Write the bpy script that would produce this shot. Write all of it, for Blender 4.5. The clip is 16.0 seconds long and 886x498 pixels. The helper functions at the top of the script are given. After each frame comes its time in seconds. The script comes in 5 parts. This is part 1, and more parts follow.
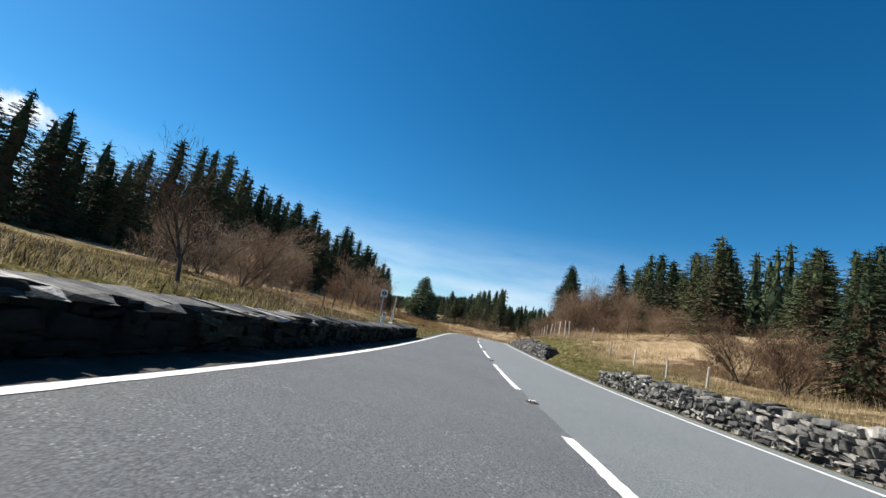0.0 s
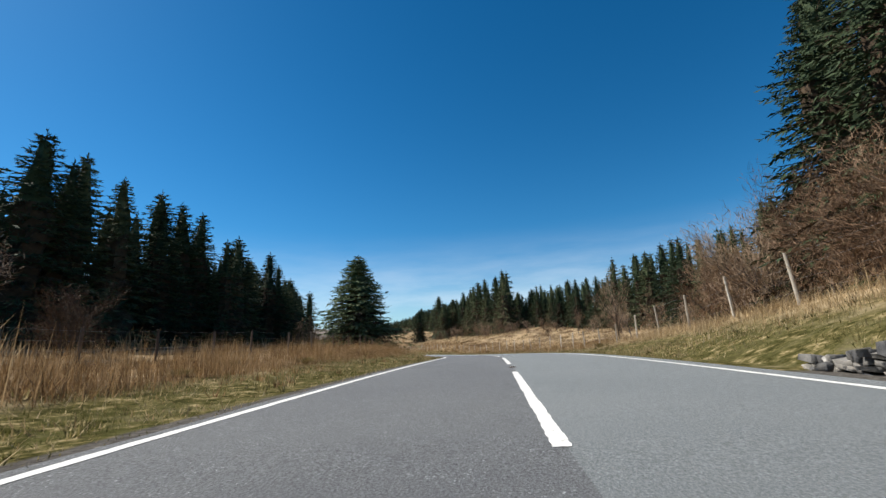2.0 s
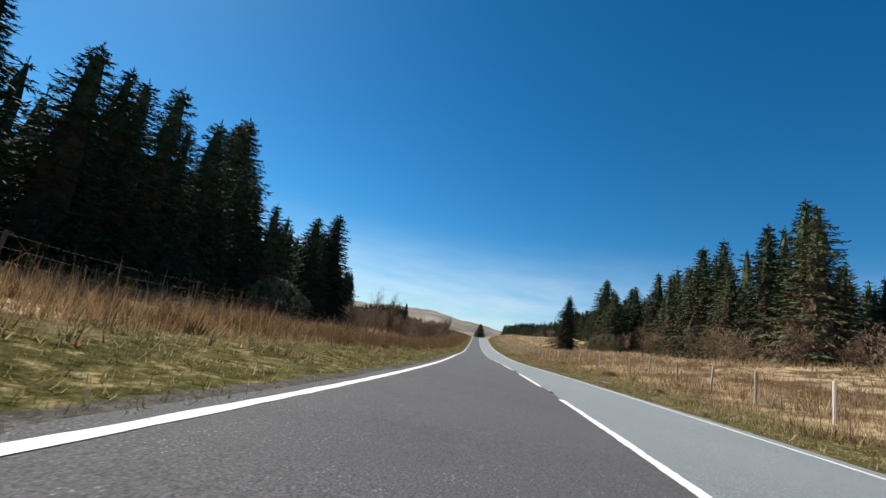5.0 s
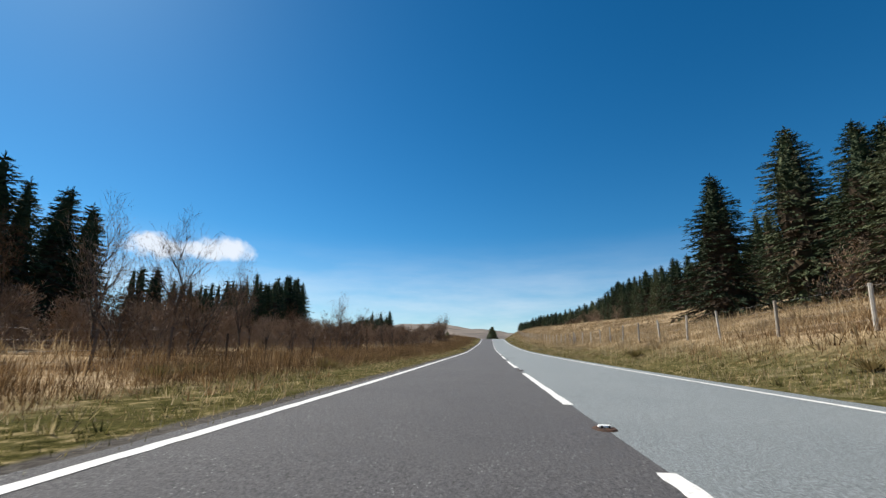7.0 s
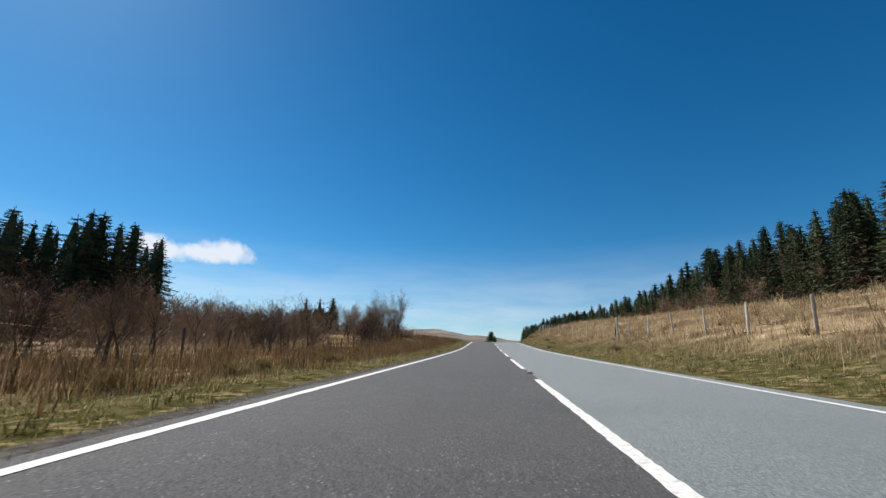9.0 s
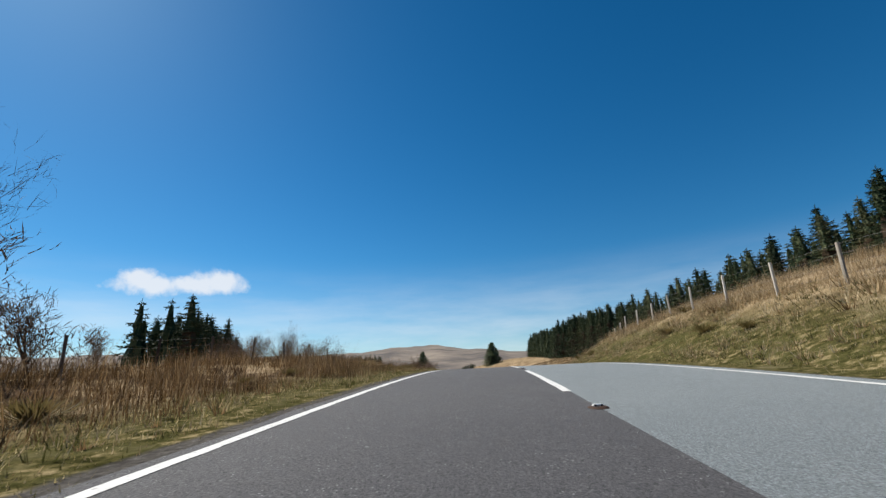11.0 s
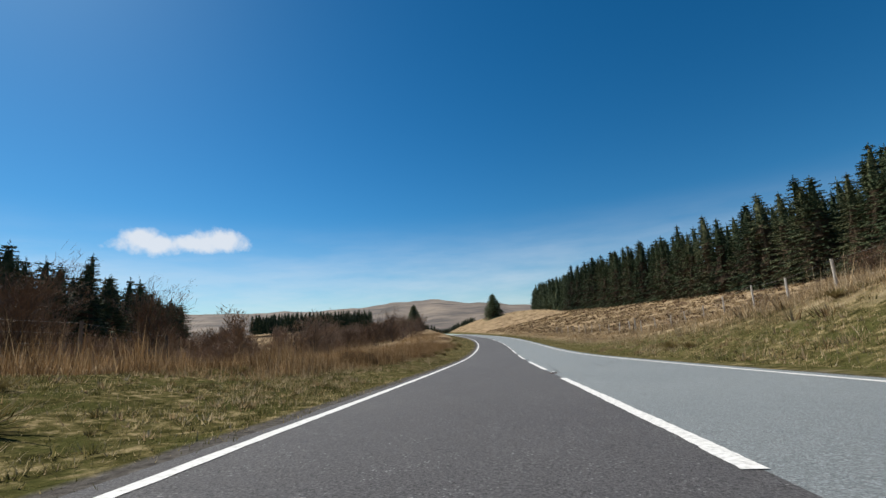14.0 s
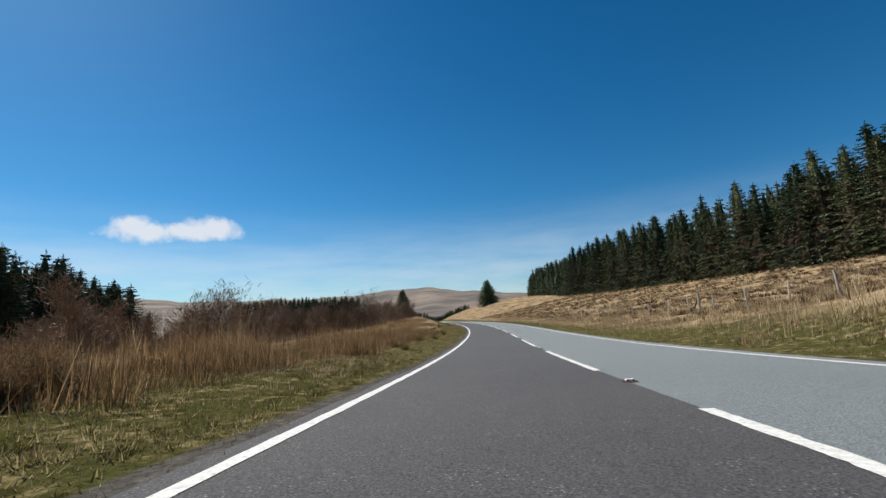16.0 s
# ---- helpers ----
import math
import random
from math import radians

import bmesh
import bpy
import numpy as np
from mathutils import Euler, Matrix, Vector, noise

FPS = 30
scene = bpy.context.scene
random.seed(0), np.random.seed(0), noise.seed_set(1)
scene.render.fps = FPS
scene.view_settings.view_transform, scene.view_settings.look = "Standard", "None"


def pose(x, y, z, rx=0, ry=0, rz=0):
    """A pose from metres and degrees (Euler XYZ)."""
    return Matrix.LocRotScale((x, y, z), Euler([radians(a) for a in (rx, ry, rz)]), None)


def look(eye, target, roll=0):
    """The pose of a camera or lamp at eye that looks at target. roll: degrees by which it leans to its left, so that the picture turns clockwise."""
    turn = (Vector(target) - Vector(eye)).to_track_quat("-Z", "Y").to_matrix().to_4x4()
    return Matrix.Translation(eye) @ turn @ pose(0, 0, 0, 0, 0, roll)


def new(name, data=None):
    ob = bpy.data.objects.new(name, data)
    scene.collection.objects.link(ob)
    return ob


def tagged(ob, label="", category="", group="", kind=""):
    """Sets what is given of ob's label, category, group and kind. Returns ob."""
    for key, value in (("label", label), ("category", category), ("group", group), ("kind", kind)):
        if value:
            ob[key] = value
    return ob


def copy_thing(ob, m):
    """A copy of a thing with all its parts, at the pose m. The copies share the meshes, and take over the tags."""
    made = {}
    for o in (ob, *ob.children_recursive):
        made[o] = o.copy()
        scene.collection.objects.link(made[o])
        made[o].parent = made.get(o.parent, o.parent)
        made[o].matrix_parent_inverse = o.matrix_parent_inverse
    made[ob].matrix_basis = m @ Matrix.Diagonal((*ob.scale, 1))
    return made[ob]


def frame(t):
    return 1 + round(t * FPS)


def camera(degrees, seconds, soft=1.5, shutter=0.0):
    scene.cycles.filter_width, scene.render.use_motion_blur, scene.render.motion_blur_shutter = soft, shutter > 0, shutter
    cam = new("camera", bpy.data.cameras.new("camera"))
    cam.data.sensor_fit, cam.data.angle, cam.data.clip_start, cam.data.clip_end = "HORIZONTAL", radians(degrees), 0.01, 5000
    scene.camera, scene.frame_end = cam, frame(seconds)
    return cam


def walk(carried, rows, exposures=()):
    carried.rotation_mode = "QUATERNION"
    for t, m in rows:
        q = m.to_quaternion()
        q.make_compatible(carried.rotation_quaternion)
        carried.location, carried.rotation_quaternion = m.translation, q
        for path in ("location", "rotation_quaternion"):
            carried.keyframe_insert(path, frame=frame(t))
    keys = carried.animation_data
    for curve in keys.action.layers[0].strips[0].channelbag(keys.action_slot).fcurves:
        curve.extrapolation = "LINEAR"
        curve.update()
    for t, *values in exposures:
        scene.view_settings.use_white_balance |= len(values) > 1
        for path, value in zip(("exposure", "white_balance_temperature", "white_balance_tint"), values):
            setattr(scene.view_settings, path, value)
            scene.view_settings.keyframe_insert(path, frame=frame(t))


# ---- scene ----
cam = camera(91.34, 16.0, soft=1.4, shutter=0.015)
PATH = [
    (0.00, pose(-0.970, 2.160, 0.554, 100.62, -11.47, 4.43)),
    (0.50, pose(-0.906, 15.170, 0.458, 102.55, -6.54, 6.37)),
    (1.00, pose(-1.014, 27.738, 0.605, 103.37, 1.12, 6.74)),
    (1.50, pose(-1.077, 39.671, 0.821, 103.25, 3.23, 6.33)),
    (2.00, pose(-1.025, 51.741, 1.032, 102.85, 2.70, 5.07)),
    (2.50, pose(-0.929, 63.657, 1.135, 101.66, -4.20, 5.58)),
    (3.00, pose(-1.328, 75.001, 1.068, 100.63, -13.89, 8.63)),
    (3.20, pose(-1.657, 79.618, 1.002, 100.18, -17.05, 10.44)),
    (3.70, pose(-2.780, 89.495, 0.844, 99.82, -20.61, 14.79)),
    (4.20, pose(-4.133, 97.789, 0.706, 100.49, -18.73, 18.86)),
    (4.75, pose(-6.284, 107.580, 0.560, 101.65, -12.90, 22.78)),
    (5.30, pose(-10.173, 120.629, 0.457, 102.71, -5.90, 25.15)),
    (5.50, pose(-12.203, 126.428, 0.435, 102.81, -3.36, 25.21)),
    (6.00, pose(-17.373, 140.974, 0.392, 103.22, -2.56, 25.18)),
    (6.50, pose(-22.494, 155.358, 0.332, 103.11, -2.45, 25.74)),
    (7.00, pose(-27.789, 169.940, 0.393, 103.67, -0.61, 26.16)),
    (7.50, pose(-33.167, 184.397, 0.635, 104.45, 1.51, 25.91)),
    (8.00, pose(-38.927, 200.071, 0.978, 104.76, -0.35, 25.68)),
    (8.50, pose(-44.825, 215.965, 1.419, 104.17, -0.76, 25.52)),
    (9.00, pose(-50.653, 231.794, 2.040, 104.52, -1.49, 25.87)),
    (9.50, pose(-56.162, 246.782, 2.722, 104.93, -0.16, 26.18)),
    (10.00, pose(-61.602, 261.573, 3.472, 105.40, 1.69, 26.18)),
    (10.50, pose(-66.103, 273.648, 4.246, 106.39, 2.59, 26.16)),
    (11.00, pose(-69.557, 283.049, 4.904, 106.51, 2.54, 26.08)),
    (11.50, pose(-72.210, 290.368, 5.380, 106.31, 2.04, 26.18)),
    (12.00, pose(-74.312, 296.201, 5.659, 105.52, 1.57, 26.25)),
    (12.50, pose(-76.102, 301.147, 5.807, 104.62, 1.61, 26.24)),
    (13.00, pose(-77.585, 305.203, 5.860, 103.31, 2.17, 26.30)),
    (13.50, pose(-78.971, 308.971, 5.836, 101.97, 2.78, 26.24)),
    (14.00, pose(-80.175, 312.169, 5.760, 100.69, 3.21, 26.30)),
    (14.50, pose(-81.387, 315.289, 5.636, 99.68, 3.89, 26.27)),
    (15.00, pose(-82.659, 318.653, 5.468, 99.23, 4.47, 26.02)),
    (15.50, pose(-83.877, 321.893, 5.312, 99.35, 4.27, 25.73)),
    (16.00, pose(-85.067, 325.015, 5.166, 99.14, 3.18, 25.55)),
]
walk(cam, PATH, [(0.0, 0.90), (1.5, 0.82), (3.0, 0.74), (5.5, 0.73), (8.5, 0.60), (10.0, 0.57), (13.0, 0.47), (16.0, 0.44)])

# ---- world, sun ----
SUN_AZ, SUN_EL = 80.0, 46.0      # degrees left of +y, above the horizon
world = bpy.data.worlds.new("sky")
scene.world = world
world.use_nodes = True
wt = world.node_tree
wt.nodes.clear()


sky = wt.nodes.new("ShaderNodeTexSky")
sky.sky_type, sky.sun_disc = "NISHITA", False
sky.sun_elevation, sky.sun_rotation = radians(SUN_EL), radians(-SUN_AZ)
sky.altitude, sky.air_density, sky.dust_density, sky.ozone_density = 300, 1.0, 0.3, 1.6
deep = wt.nodes.new("ShaderNodeHueSaturation")
deep.inputs["Saturation"].default_value = 1.22
clear = wt.nodes.new("ShaderNodeMix")           # very clear mountain air
clear.data_type, clear.blend_type = "RGBA", "MULTIPLY"
clear.inputs[0].default_value, clear.inputs[7].default_value = 1.0, (0.67, 0.945, 1.09, 1)
wt.links.new(sky.outputs[0], clear.inputs[6])
coord = wt.nodes.new("ShaderNodeTexCoord")
# the air thins towards the zenith
upward = wt.nodes.new("ShaderNodeSeparateXYZ")
wt.links.new(coord.outputs["Generated"], upward.inputs[0])
thinner = wt.nodes.new("ShaderNodeMapRange")
for key, value in (("From Min", 0.12), ("From Max", 0.75), ("To Min", 1.05), ("To Max", 0.90)):
    thinner.inputs[key].default_value = value
wt.links.new(upward.outputs["Z"], thinner.inputs["Value"])
depth = wt.nodes.new("ShaderNodeVectorMath")
depth.operation = "SCALE"
wt.links.new(clear.outputs[2], depth.inputs[0])
wt.links.new(thinner.outputs[0], depth.inputs["Scale"])
wt.links.new(depth.outputs[0], deep.inputs["Color"])
# thin cirrus low over the hills ahead
split = wt.nodes.new("ShaderNodeSeparateXYZ")
wt.links.new(coord.outputs["Generated"], split.inputs[0])
band = wt.nodes.new("ShaderNodeMapRange")
band.interpolation_type = "SMOOTHSTEP"
for key, value in (("From Min", 0.27), ("From Max", 0.06), ("To Min", 0.0), ("To Max", 1.0)):
    band.inputs[key].default_value = value
wt.links.new(split.outputs["Z"], band.inputs["Value"])
stretch = wt.nodes.new("ShaderNodeMapping")
stretch.inputs["Rotation"].default_value = (0, 0, radians(20))
stretch.inputs["Scale"].default_value = (2.3, 2.3, 13)
wt.links.new(coord.outputs["Generated"], stretch.inputs["Vector"])
wisps = wt.nodes.new("ShaderNodeTexNoise")
wisps.inputs["Scale"].default_value, wisps.inputs["Detail"].default_value, wisps.inputs["Roughness"].default_value = 1.6, 6, 0.6
wt.links.new(stretch.outputs[0], wisps.inputs["Vector"])
thin = wt.nodes.new("ShaderNodeMapRange")
for key, value in (("From Min", 0.36), ("From Max", 0.80), ("To Min", 0.20), ("To Max", 0.62)):
    thin.inputs[key].default_value = value
wt.links.new(wisps.outputs["Fac"], thin.inputs["Value"])
veil = wt.nodes.new("ShaderNodeMath")
veil.operation = "MULTIPLY"
wt.links.new(band.outputs[0], veil.inputs[0])
wt.links.new(thin.outputs[0], veil.inputs[1])


def puff(azimuth, elevation, size, flat):
    """The share of a small cumulus, by the angle from its middle."""
    a, e = radians(azimuth), radians(elevation)
    d = wt.nodes.new("ShaderNodeMapping")
    d.vector_type = "TEXTURE"
    d.inputs["Location"].default_value = (-math.sin(a) * math.cos(e), math.cos(a) * math.cos(e), math.sin(e))
    d.inputs["Scale"].default_value = (size, size, size * flat)
    wt.links.new(coord.outputs["Generated"], d.inputs["Vector"])
    length = wt.nodes.new("ShaderNodeVectorMath")
    length.operation = "LENGTH"
    wt.links.new(d.outputs[0], length.inputs[0])
    lumps = wt.nodes.new("ShaderNodeTexNoise")
    lumps.inputs["Scale"].default_value, lumps.inputs["Detail"].default_value, lumps.inputs["Roughness"].default_value = 30, 6, 0.62
    wt.links.new(coord.outputs["Generated"], lumps.inputs["Vector"])
    add = wt.nodes.new("ShaderNodeMath")
    add.operation = "MULTIPLY_ADD"
    add.inputs[1].default_value = 1.5
    wt.links.new(lumps.outputs["Fac"], add.inputs[0])
    wt.links.new(length.outputs["Value"], add.inputs[2])
    edge = wt.nodes.new("ShaderNodeMapRange")
    edge.interpolation_type = "SMOOTHSTEP"
    for key, value in (("From Min", 1.95), ("From Max", 1.15), ("To Min", 0.0), ("To Max", 0.88)):
        edge.inputs[key].default_value = value
    wt.links.new(add.outputs[0], edge.inputs["Value"])
    return edge.outputs[0]


def most(a, b):
    n = wt.nodes.new("ShaderNodeMath")
    n.operation = "MAXIMUM"
    wt.links.new(a, n.inputs[0])
    wt.links.new(b, n.inputs[1])
    return n.outputs[0]


CLOUDS = [(53.6, 11.9, 0.060, 0.42), (56.0, 11.4, 0.062, 0.32), (60.2, 11.1, 0.066, 0.34), (61.3, 11.8, 0.034, 0.60), (82.0, 20.0, 0.09, 0.45)]
share = veil.outputs[0]
for c in CLOUDS:
    share = most(share, puff(*c))
white = wt.nodes.new("ShaderNodeMix")
white.data_type = "RGBA"
white.inputs[7].default_value = (9.6, 10.0, 10.6, 1)
wt.links.new(share, white.inputs[0])
wt.links.new(deep.outputs[0], white.inputs[6])
back = wt.nodes.new("ShaderNodeBackground")
back.inputs["Strength"].default_value = 0.0605
wt.links.new(white.outputs[2], back.inputs["Color"])
out = wt.nodes.new("ShaderNodeOutputWorld")
wt.links.new(back.outputs[0], out.inputs["Surface"])

sun = new("sun", bpy.data.lights.new("sun", "SUN"))
sun.data.energy, sun.data.angle, sun.data.color = 4.9, radians(0.53), (1.0, 0.95, 0.87)
sa, se = radians(SUN_AZ), radians(SUN_EL)
sun.matrix_world = look((-200 * math.sin(sa) * math.cos(se), 200 * math.cos(sa) * math.cos(se), 200 * math.sin(se)), (0, 0, 0))



# ---- materials ----
def material(name, rough=0.8, metal=0.0, spec=0.3):
    m = bpy.data.materials.new(name)
    m.use_nodes = True
    b = m.node_tree.nodes["Principled BSDF"]
    b.inputs["Roughness"].default_value, b.inputs["Metallic"].default_value, b.inputs["Specular IOR Level"].default_value = rough, metal, spec
    return m, m.node_tree, b


def noise_tex(t, scale, detail=4, rough=0.6, vector=None):
    n = t.nodes.new("ShaderNodeTexNoise")
    n.inputs["Scale"].default_value, n.inputs["Detail"].default_value, n.inputs["Roughness"].default_value = scale, detail, rough
    if vector is None:
        c = t.nodes.new("ShaderNodeTexCoord")
        vector = c.outputs["Object"]
    t.links.new(vector, n.inputs["Vector"])
    return n.outputs["Fac"]


def ramp(t, fac, stops):
    r = t.nodes.new("ShaderNodeValToRGB")
    e = r.color_ramp.elements
    while len(e) < len(stops):
        e.new(0.5)
    for i, (pos, col) in enumerate(stops):
        e[i].position, e[i].color = pos, (*col, 1)
    t.links.new(fac, r.inputs["Fac"])
    return r.outputs["Color"]


def mix(t, fac, a, b, kind="MIX"):
    n = t.nodes.new("ShaderNodeMix")
    n.data_type, n.blend_type = "RGBA", kind
    for sock, v in ((n.inputs[0], fac), (n.inputs[6], a), (n.inputs[7], b)):
        if isinstance(v, (int, float)):
            sock.default_value = v
        elif isinstance(v, tuple):
            sock.default_value = (*v, 1)
        else:
            t.links.new(v, sock)
    return n.outputs[2]


def bump(t, b, height, strength, distance):
    n = t.nodes.new("ShaderNodeBump")
    n.inputs["Strength"].default_value, n.inputs["Distance"].default_value = strength, distance
    t.links.new(height, n.inputs["Height"])
    t.links.new(n.outputs[0], b.inputs["Normal"])


def asphalt(name, dark, light, tint, older=None):
    m, t, b = material(name, 0.85, 0, 0.25)
    grit = noise_tex(t, 70, 5, 0.9)
    col = ramp(t, grit, [(0.38, dark), (0.51, light), (0.62, tuple(min(1, 1.9 * c) for c in light))])
    patch = noise_tex(t, 0.35, 5, 0.6)
    col = mix(t, ramp(t, patch, [(0.35, (0, 0, 0)), (0.65, (1, 1, 1))]), col, mix(t, 1.0, col, tint, "MULTIPLY"))
    chips = t.nodes.new("ShaderNodeTexVoronoi")
    chips.inputs["Scale"].default_value = 30
    c = t.nodes.new("ShaderNodeTexCoord")
    t.links.new(c.outputs["Object"], chips.inputs["Vector"])
    spots = ramp(t, chips.outputs["Distance"], [(0.13, (1, 1, 1)), (0.22, (0, 0, 0))])
    pick = noise_tex(t, 4.0, 2)
    spots = mix(t, 1.0, spots, ramp(t, pick, [(0.46, (0, 0, 0)), (0.60, (1, 1, 1))]), "MULTIPLY")
    col = mix(t, spots, col, (0.26, 0.258, 0.25))
    if older:
        a = t.nodes.new("ShaderNodeAttribute")
        a.attribute_name = "older"
        col = mix(t, a.outputs["Fac"], mix(t, 1.0, col, older, "MULTIPLY"), col)
    t.links.new(col, b.inputs["Base Color"])
    bump(t, b, grit, 0.7, 0.010)
    return m


M_ROAD_L = asphalt("asphalt_brown", (0.026, 0.025, 0.025), (0.088, 0.084, 0.083), (0.86, 0.86, 0.88), (1.40, 1.50, 1.53))
M_ROAD_R = asphalt("asphalt_grey", (0.090, 0.099, 0.100), (0.190, 0.208, 0.208), (0.90, 0.91, 0.92), (0.86, 0.84, 0.84))


def simple(name, stops, scale=3.0, rough=0.8, bump_scale=40, bump_d=0.01, spec=0.12, per_object=0.0, per_island=False, metal=0.0):
    """A material of one noise through a ramp, with fine relief and a shift of tone per object or per island."""
    m, t, b = material(name, rough, metal, spec)
    f = noise_tex(t, scale, 5, 0.65)
    if per_object or per_island:
        if per_island:
            g = t.nodes.new("ShaderNodeNewGeometry")
            r = g.outputs["Random Per Island"]
        else:
            g = t.nodes.new("ShaderNodeObjectInfo")
            r = g.outputs["Random"]
        k = t.nodes.new("ShaderNodeMath")
        k.operation = "MULTIPLY_ADD"
        k.inputs[1].default_value, k.inputs[2].default_value = (per_object or 0.6), -0.5 * (per_object or 0.6)
        t.links.new(r, k.inputs[0])
        s = t.nodes.new("ShaderNodeMath")
        s.operation = "ADD"
        s.use_clamp = True
        t.links.new(f, s.inputs[0])
        t.links.new(k.outputs[0], s.inputs[1])
        f = s.outputs[0]
    t.links.new(ramp(t, f, stops), b.inputs["Base Color"])
    if bump_d:
        bump(t, b, noise_tex(t, bump_scale, 4, 0.7), 0.6, bump_d)
    return m


def leafy(*args, thin=0.3, **kw):
    """As simple, but thin enough to let some light through."""
    m = simple(*args, spec=0.08, **kw)
    t = m.node_tree
    b = t.nodes["Principled BSDF"]
    glow = t.nodes.new("ShaderNodeBsdfTranslucent")
    t.links.new(b.inputs["Base Color"].links[0].from_socket, glow.inputs["Color"])
    both = t.nodes.new("ShaderNodeMixShader")
    both.inputs[0].default_value = thin
    t.links.new(b.outputs[0], both.inputs[1])
    t.links.new(glow.outputs[0], both.inputs[2])
    t.links.new(both.outputs[0], t.nodes["Material Output"].inputs["Surface"])
    return m


M_PAINT = simple("road_paint", [(0.30, (0.25, 0.24, 0.23)), (0.37, (0.52, 0.51, 0.48)), (0.60, (0.70, 0.69, 0.65))], 26, 0.7, 60, 0.004)
M_SPRUCE = simple("spruce_needles", [(0.22, (0.016, 0.029, 0.015)), (0.5, (0.043, 0.062, 0.028)), (0.8, (0.125, 0.130, 0.064))], 1.6, 0.75, per_object=0.4, bump_d=0)
# blue-green needles, brightened in colour as if the sun lit them
M_SAGE_SUNLIT = simple("lone_spruce_needles_sunlit", [(0.22, (0.050, 0.076, 0.036)), (0.5, (0.118, 0.150, 0.072)), (0.8, (0.235, 0.250, 0.130))], 1.6, 0.75, bump_d=0)
# grey-green needles, with sunlight on the hanging boughs put into the colour
M_PALE_SUNLIT = simple("drooping_needles_sunlit", [(0.22, (0.075, 0.088, 0.050)), (0.5, (0.150, 0.165, 0.100)), (0.8, (0.270, 0.265, 0.175))], 1.6, 0.75, bump_d=0, per_island=True)
M_DEAD = simple("dead_boughs", [(0.25, (0.030, 0.021, 0.014)), (0.55, (0.066, 0.046, 0.028)), (0.8, (0.12, 0.086, 0.052))], 2.0, 0.85, per_object=0.3, bump_d=0)
M_BARK = simple("bark", [(0.3, (0.045, 0.035, 0.028)), (0.7, (0.14, 0.115, 0.095))], 5, 0.9, 25, 0.02)
M_TWIG = simple("bare_twigs", [(0.2, (0.115, 0.070, 0.042)), (0.5, (0.215, 0.138, 0.086)), (0.85, (0.335, 0.245, 0.168))], 1.2, 0.85, bump_d=0, per_object=0.6)
M_TALL = leafy("dry_moor_grass", [(0.15, (0.170, 0.115, 0.055)), (0.40, (0.330, 0.235, 0.125)), (0.65, (0.460, 0.350, 0.205)), (0.9, (0.600, 0.490, 0.320))], 0.5, 0.8, bump_d=0, per_island=True)
M_SHORT = leafy("verge_grass", [(0.34, (0.046, 0.047, 0.012)), (0.45, (0.098, 0.090, 0.028)), (0.54, (0.180, 0.148, 0.060)), (0.66, (0.370, 0.300, 0.165))], 2.0, 0.8, bump_d=0, per_object=.3, per_island=True, thin=0.5)
M_TAWNY = leafy("tawny_verge_grass", [(0.15, (0.090, 0.050, 0.022)), (0.40, (0.205, 0.124, 0.056)), (0.65, (0.345, 0.225, 0.112)), (0.9, (0.540, 0.405, 0.240))], 0.5, 0.8, bump_d=0, per_island=True)
M_POST = simple("weathered_post", [(0.3, (0.30, 0.26, 0.21)), (0.65, (0.56, 0.51, 0.44))], 6, 0.85, 30, 0.01, per_object=0.5)
M_POST_DARK = simple("dark_post", [(0.3, (0.06, 0.045, 0.035)), (0.7, (0.17, 0.13, 0.10))], 6, 0.85, 30, 0.01, per_object=0.4)
M_WIRE = simple("fence_wire", [(0.3, (0.16, 0.15, 0.14)), (0.7, (0.30, 0.29, 0.28))], 3, 0.5, bump_d=0, metal=0.7)
M_STONE = simple("wall_stone", [(0.15, (0.036, 0.036, 0.038)), (0.40, (0.082, 0.081, 0.080)), (0.60, (0.142, 0.135, 0.124)), (0.76, (0.215, 0.200, 0.178)), (0.90, (0.48, 0.46, 0.43))], 5.5, 0.85, 22, 0.03, per_object=0.75)
M_STONE_J = simple("wall_stone_far", [(0.15, (0.036, 0.036, 0.038)), (0.40, (0.082, 0.081, 0.080)), (0.60, (0.142, 0.135, 0.124)), (0.76, (0.215, 0.200, 0.178)), (0.90, (0.48, 0.46, 0.43))], 5.5, 0.85, 22, 0.03, per_island=True)
# wall stone with the black of the parapet's unlit face put into its colour
M_STONE_SHADE = simple("shade_dark_stone", [(0.2, (0.010, 0.010, 0.009)), (0.5, (0.022, 0.022, 0.019)), (0.75, (0.038, 0.040, 0.026)), (0.95, (0.11, 0.105, 0.095))], 3.0, 0.9, 14, 0.03, per_object=0.5)
M_CORE = simple("wall_core", [(0.3, (0.025, 0.024, 0.022)), (0.7, (0.075, 0.07, 0.062))], 5, 0.95, 20, 0.02)
# gutter grit, its colour darkened for the shadow of the parapet
M_GUTTER_SHADE = simple("gutter_grit_shade", [(0.3, (0.026, 0.022, 0.018)), (0.55, (0.055, 0.047, 0.039)), (0.75, (0.16, 0.145, 0.125))], 2.2, 0.9, 25, 0.015)
M_CONC = simple("old_concrete", [(0.3, (0.17, 0.165, 0.15)), (0.55, (0.27, 0.26, 0.24)), (0.8, (0.37, 0.36, 0.34))], 4, 0.9, 25, 0.01, per_object=0.3)
M_WHITE = simple("white_paint", [(0.3, (0.66, 0.65, 0.62)), (0.6, (0.80, 0.79, 0.77))], 8, 0.5, 40, 0.003)
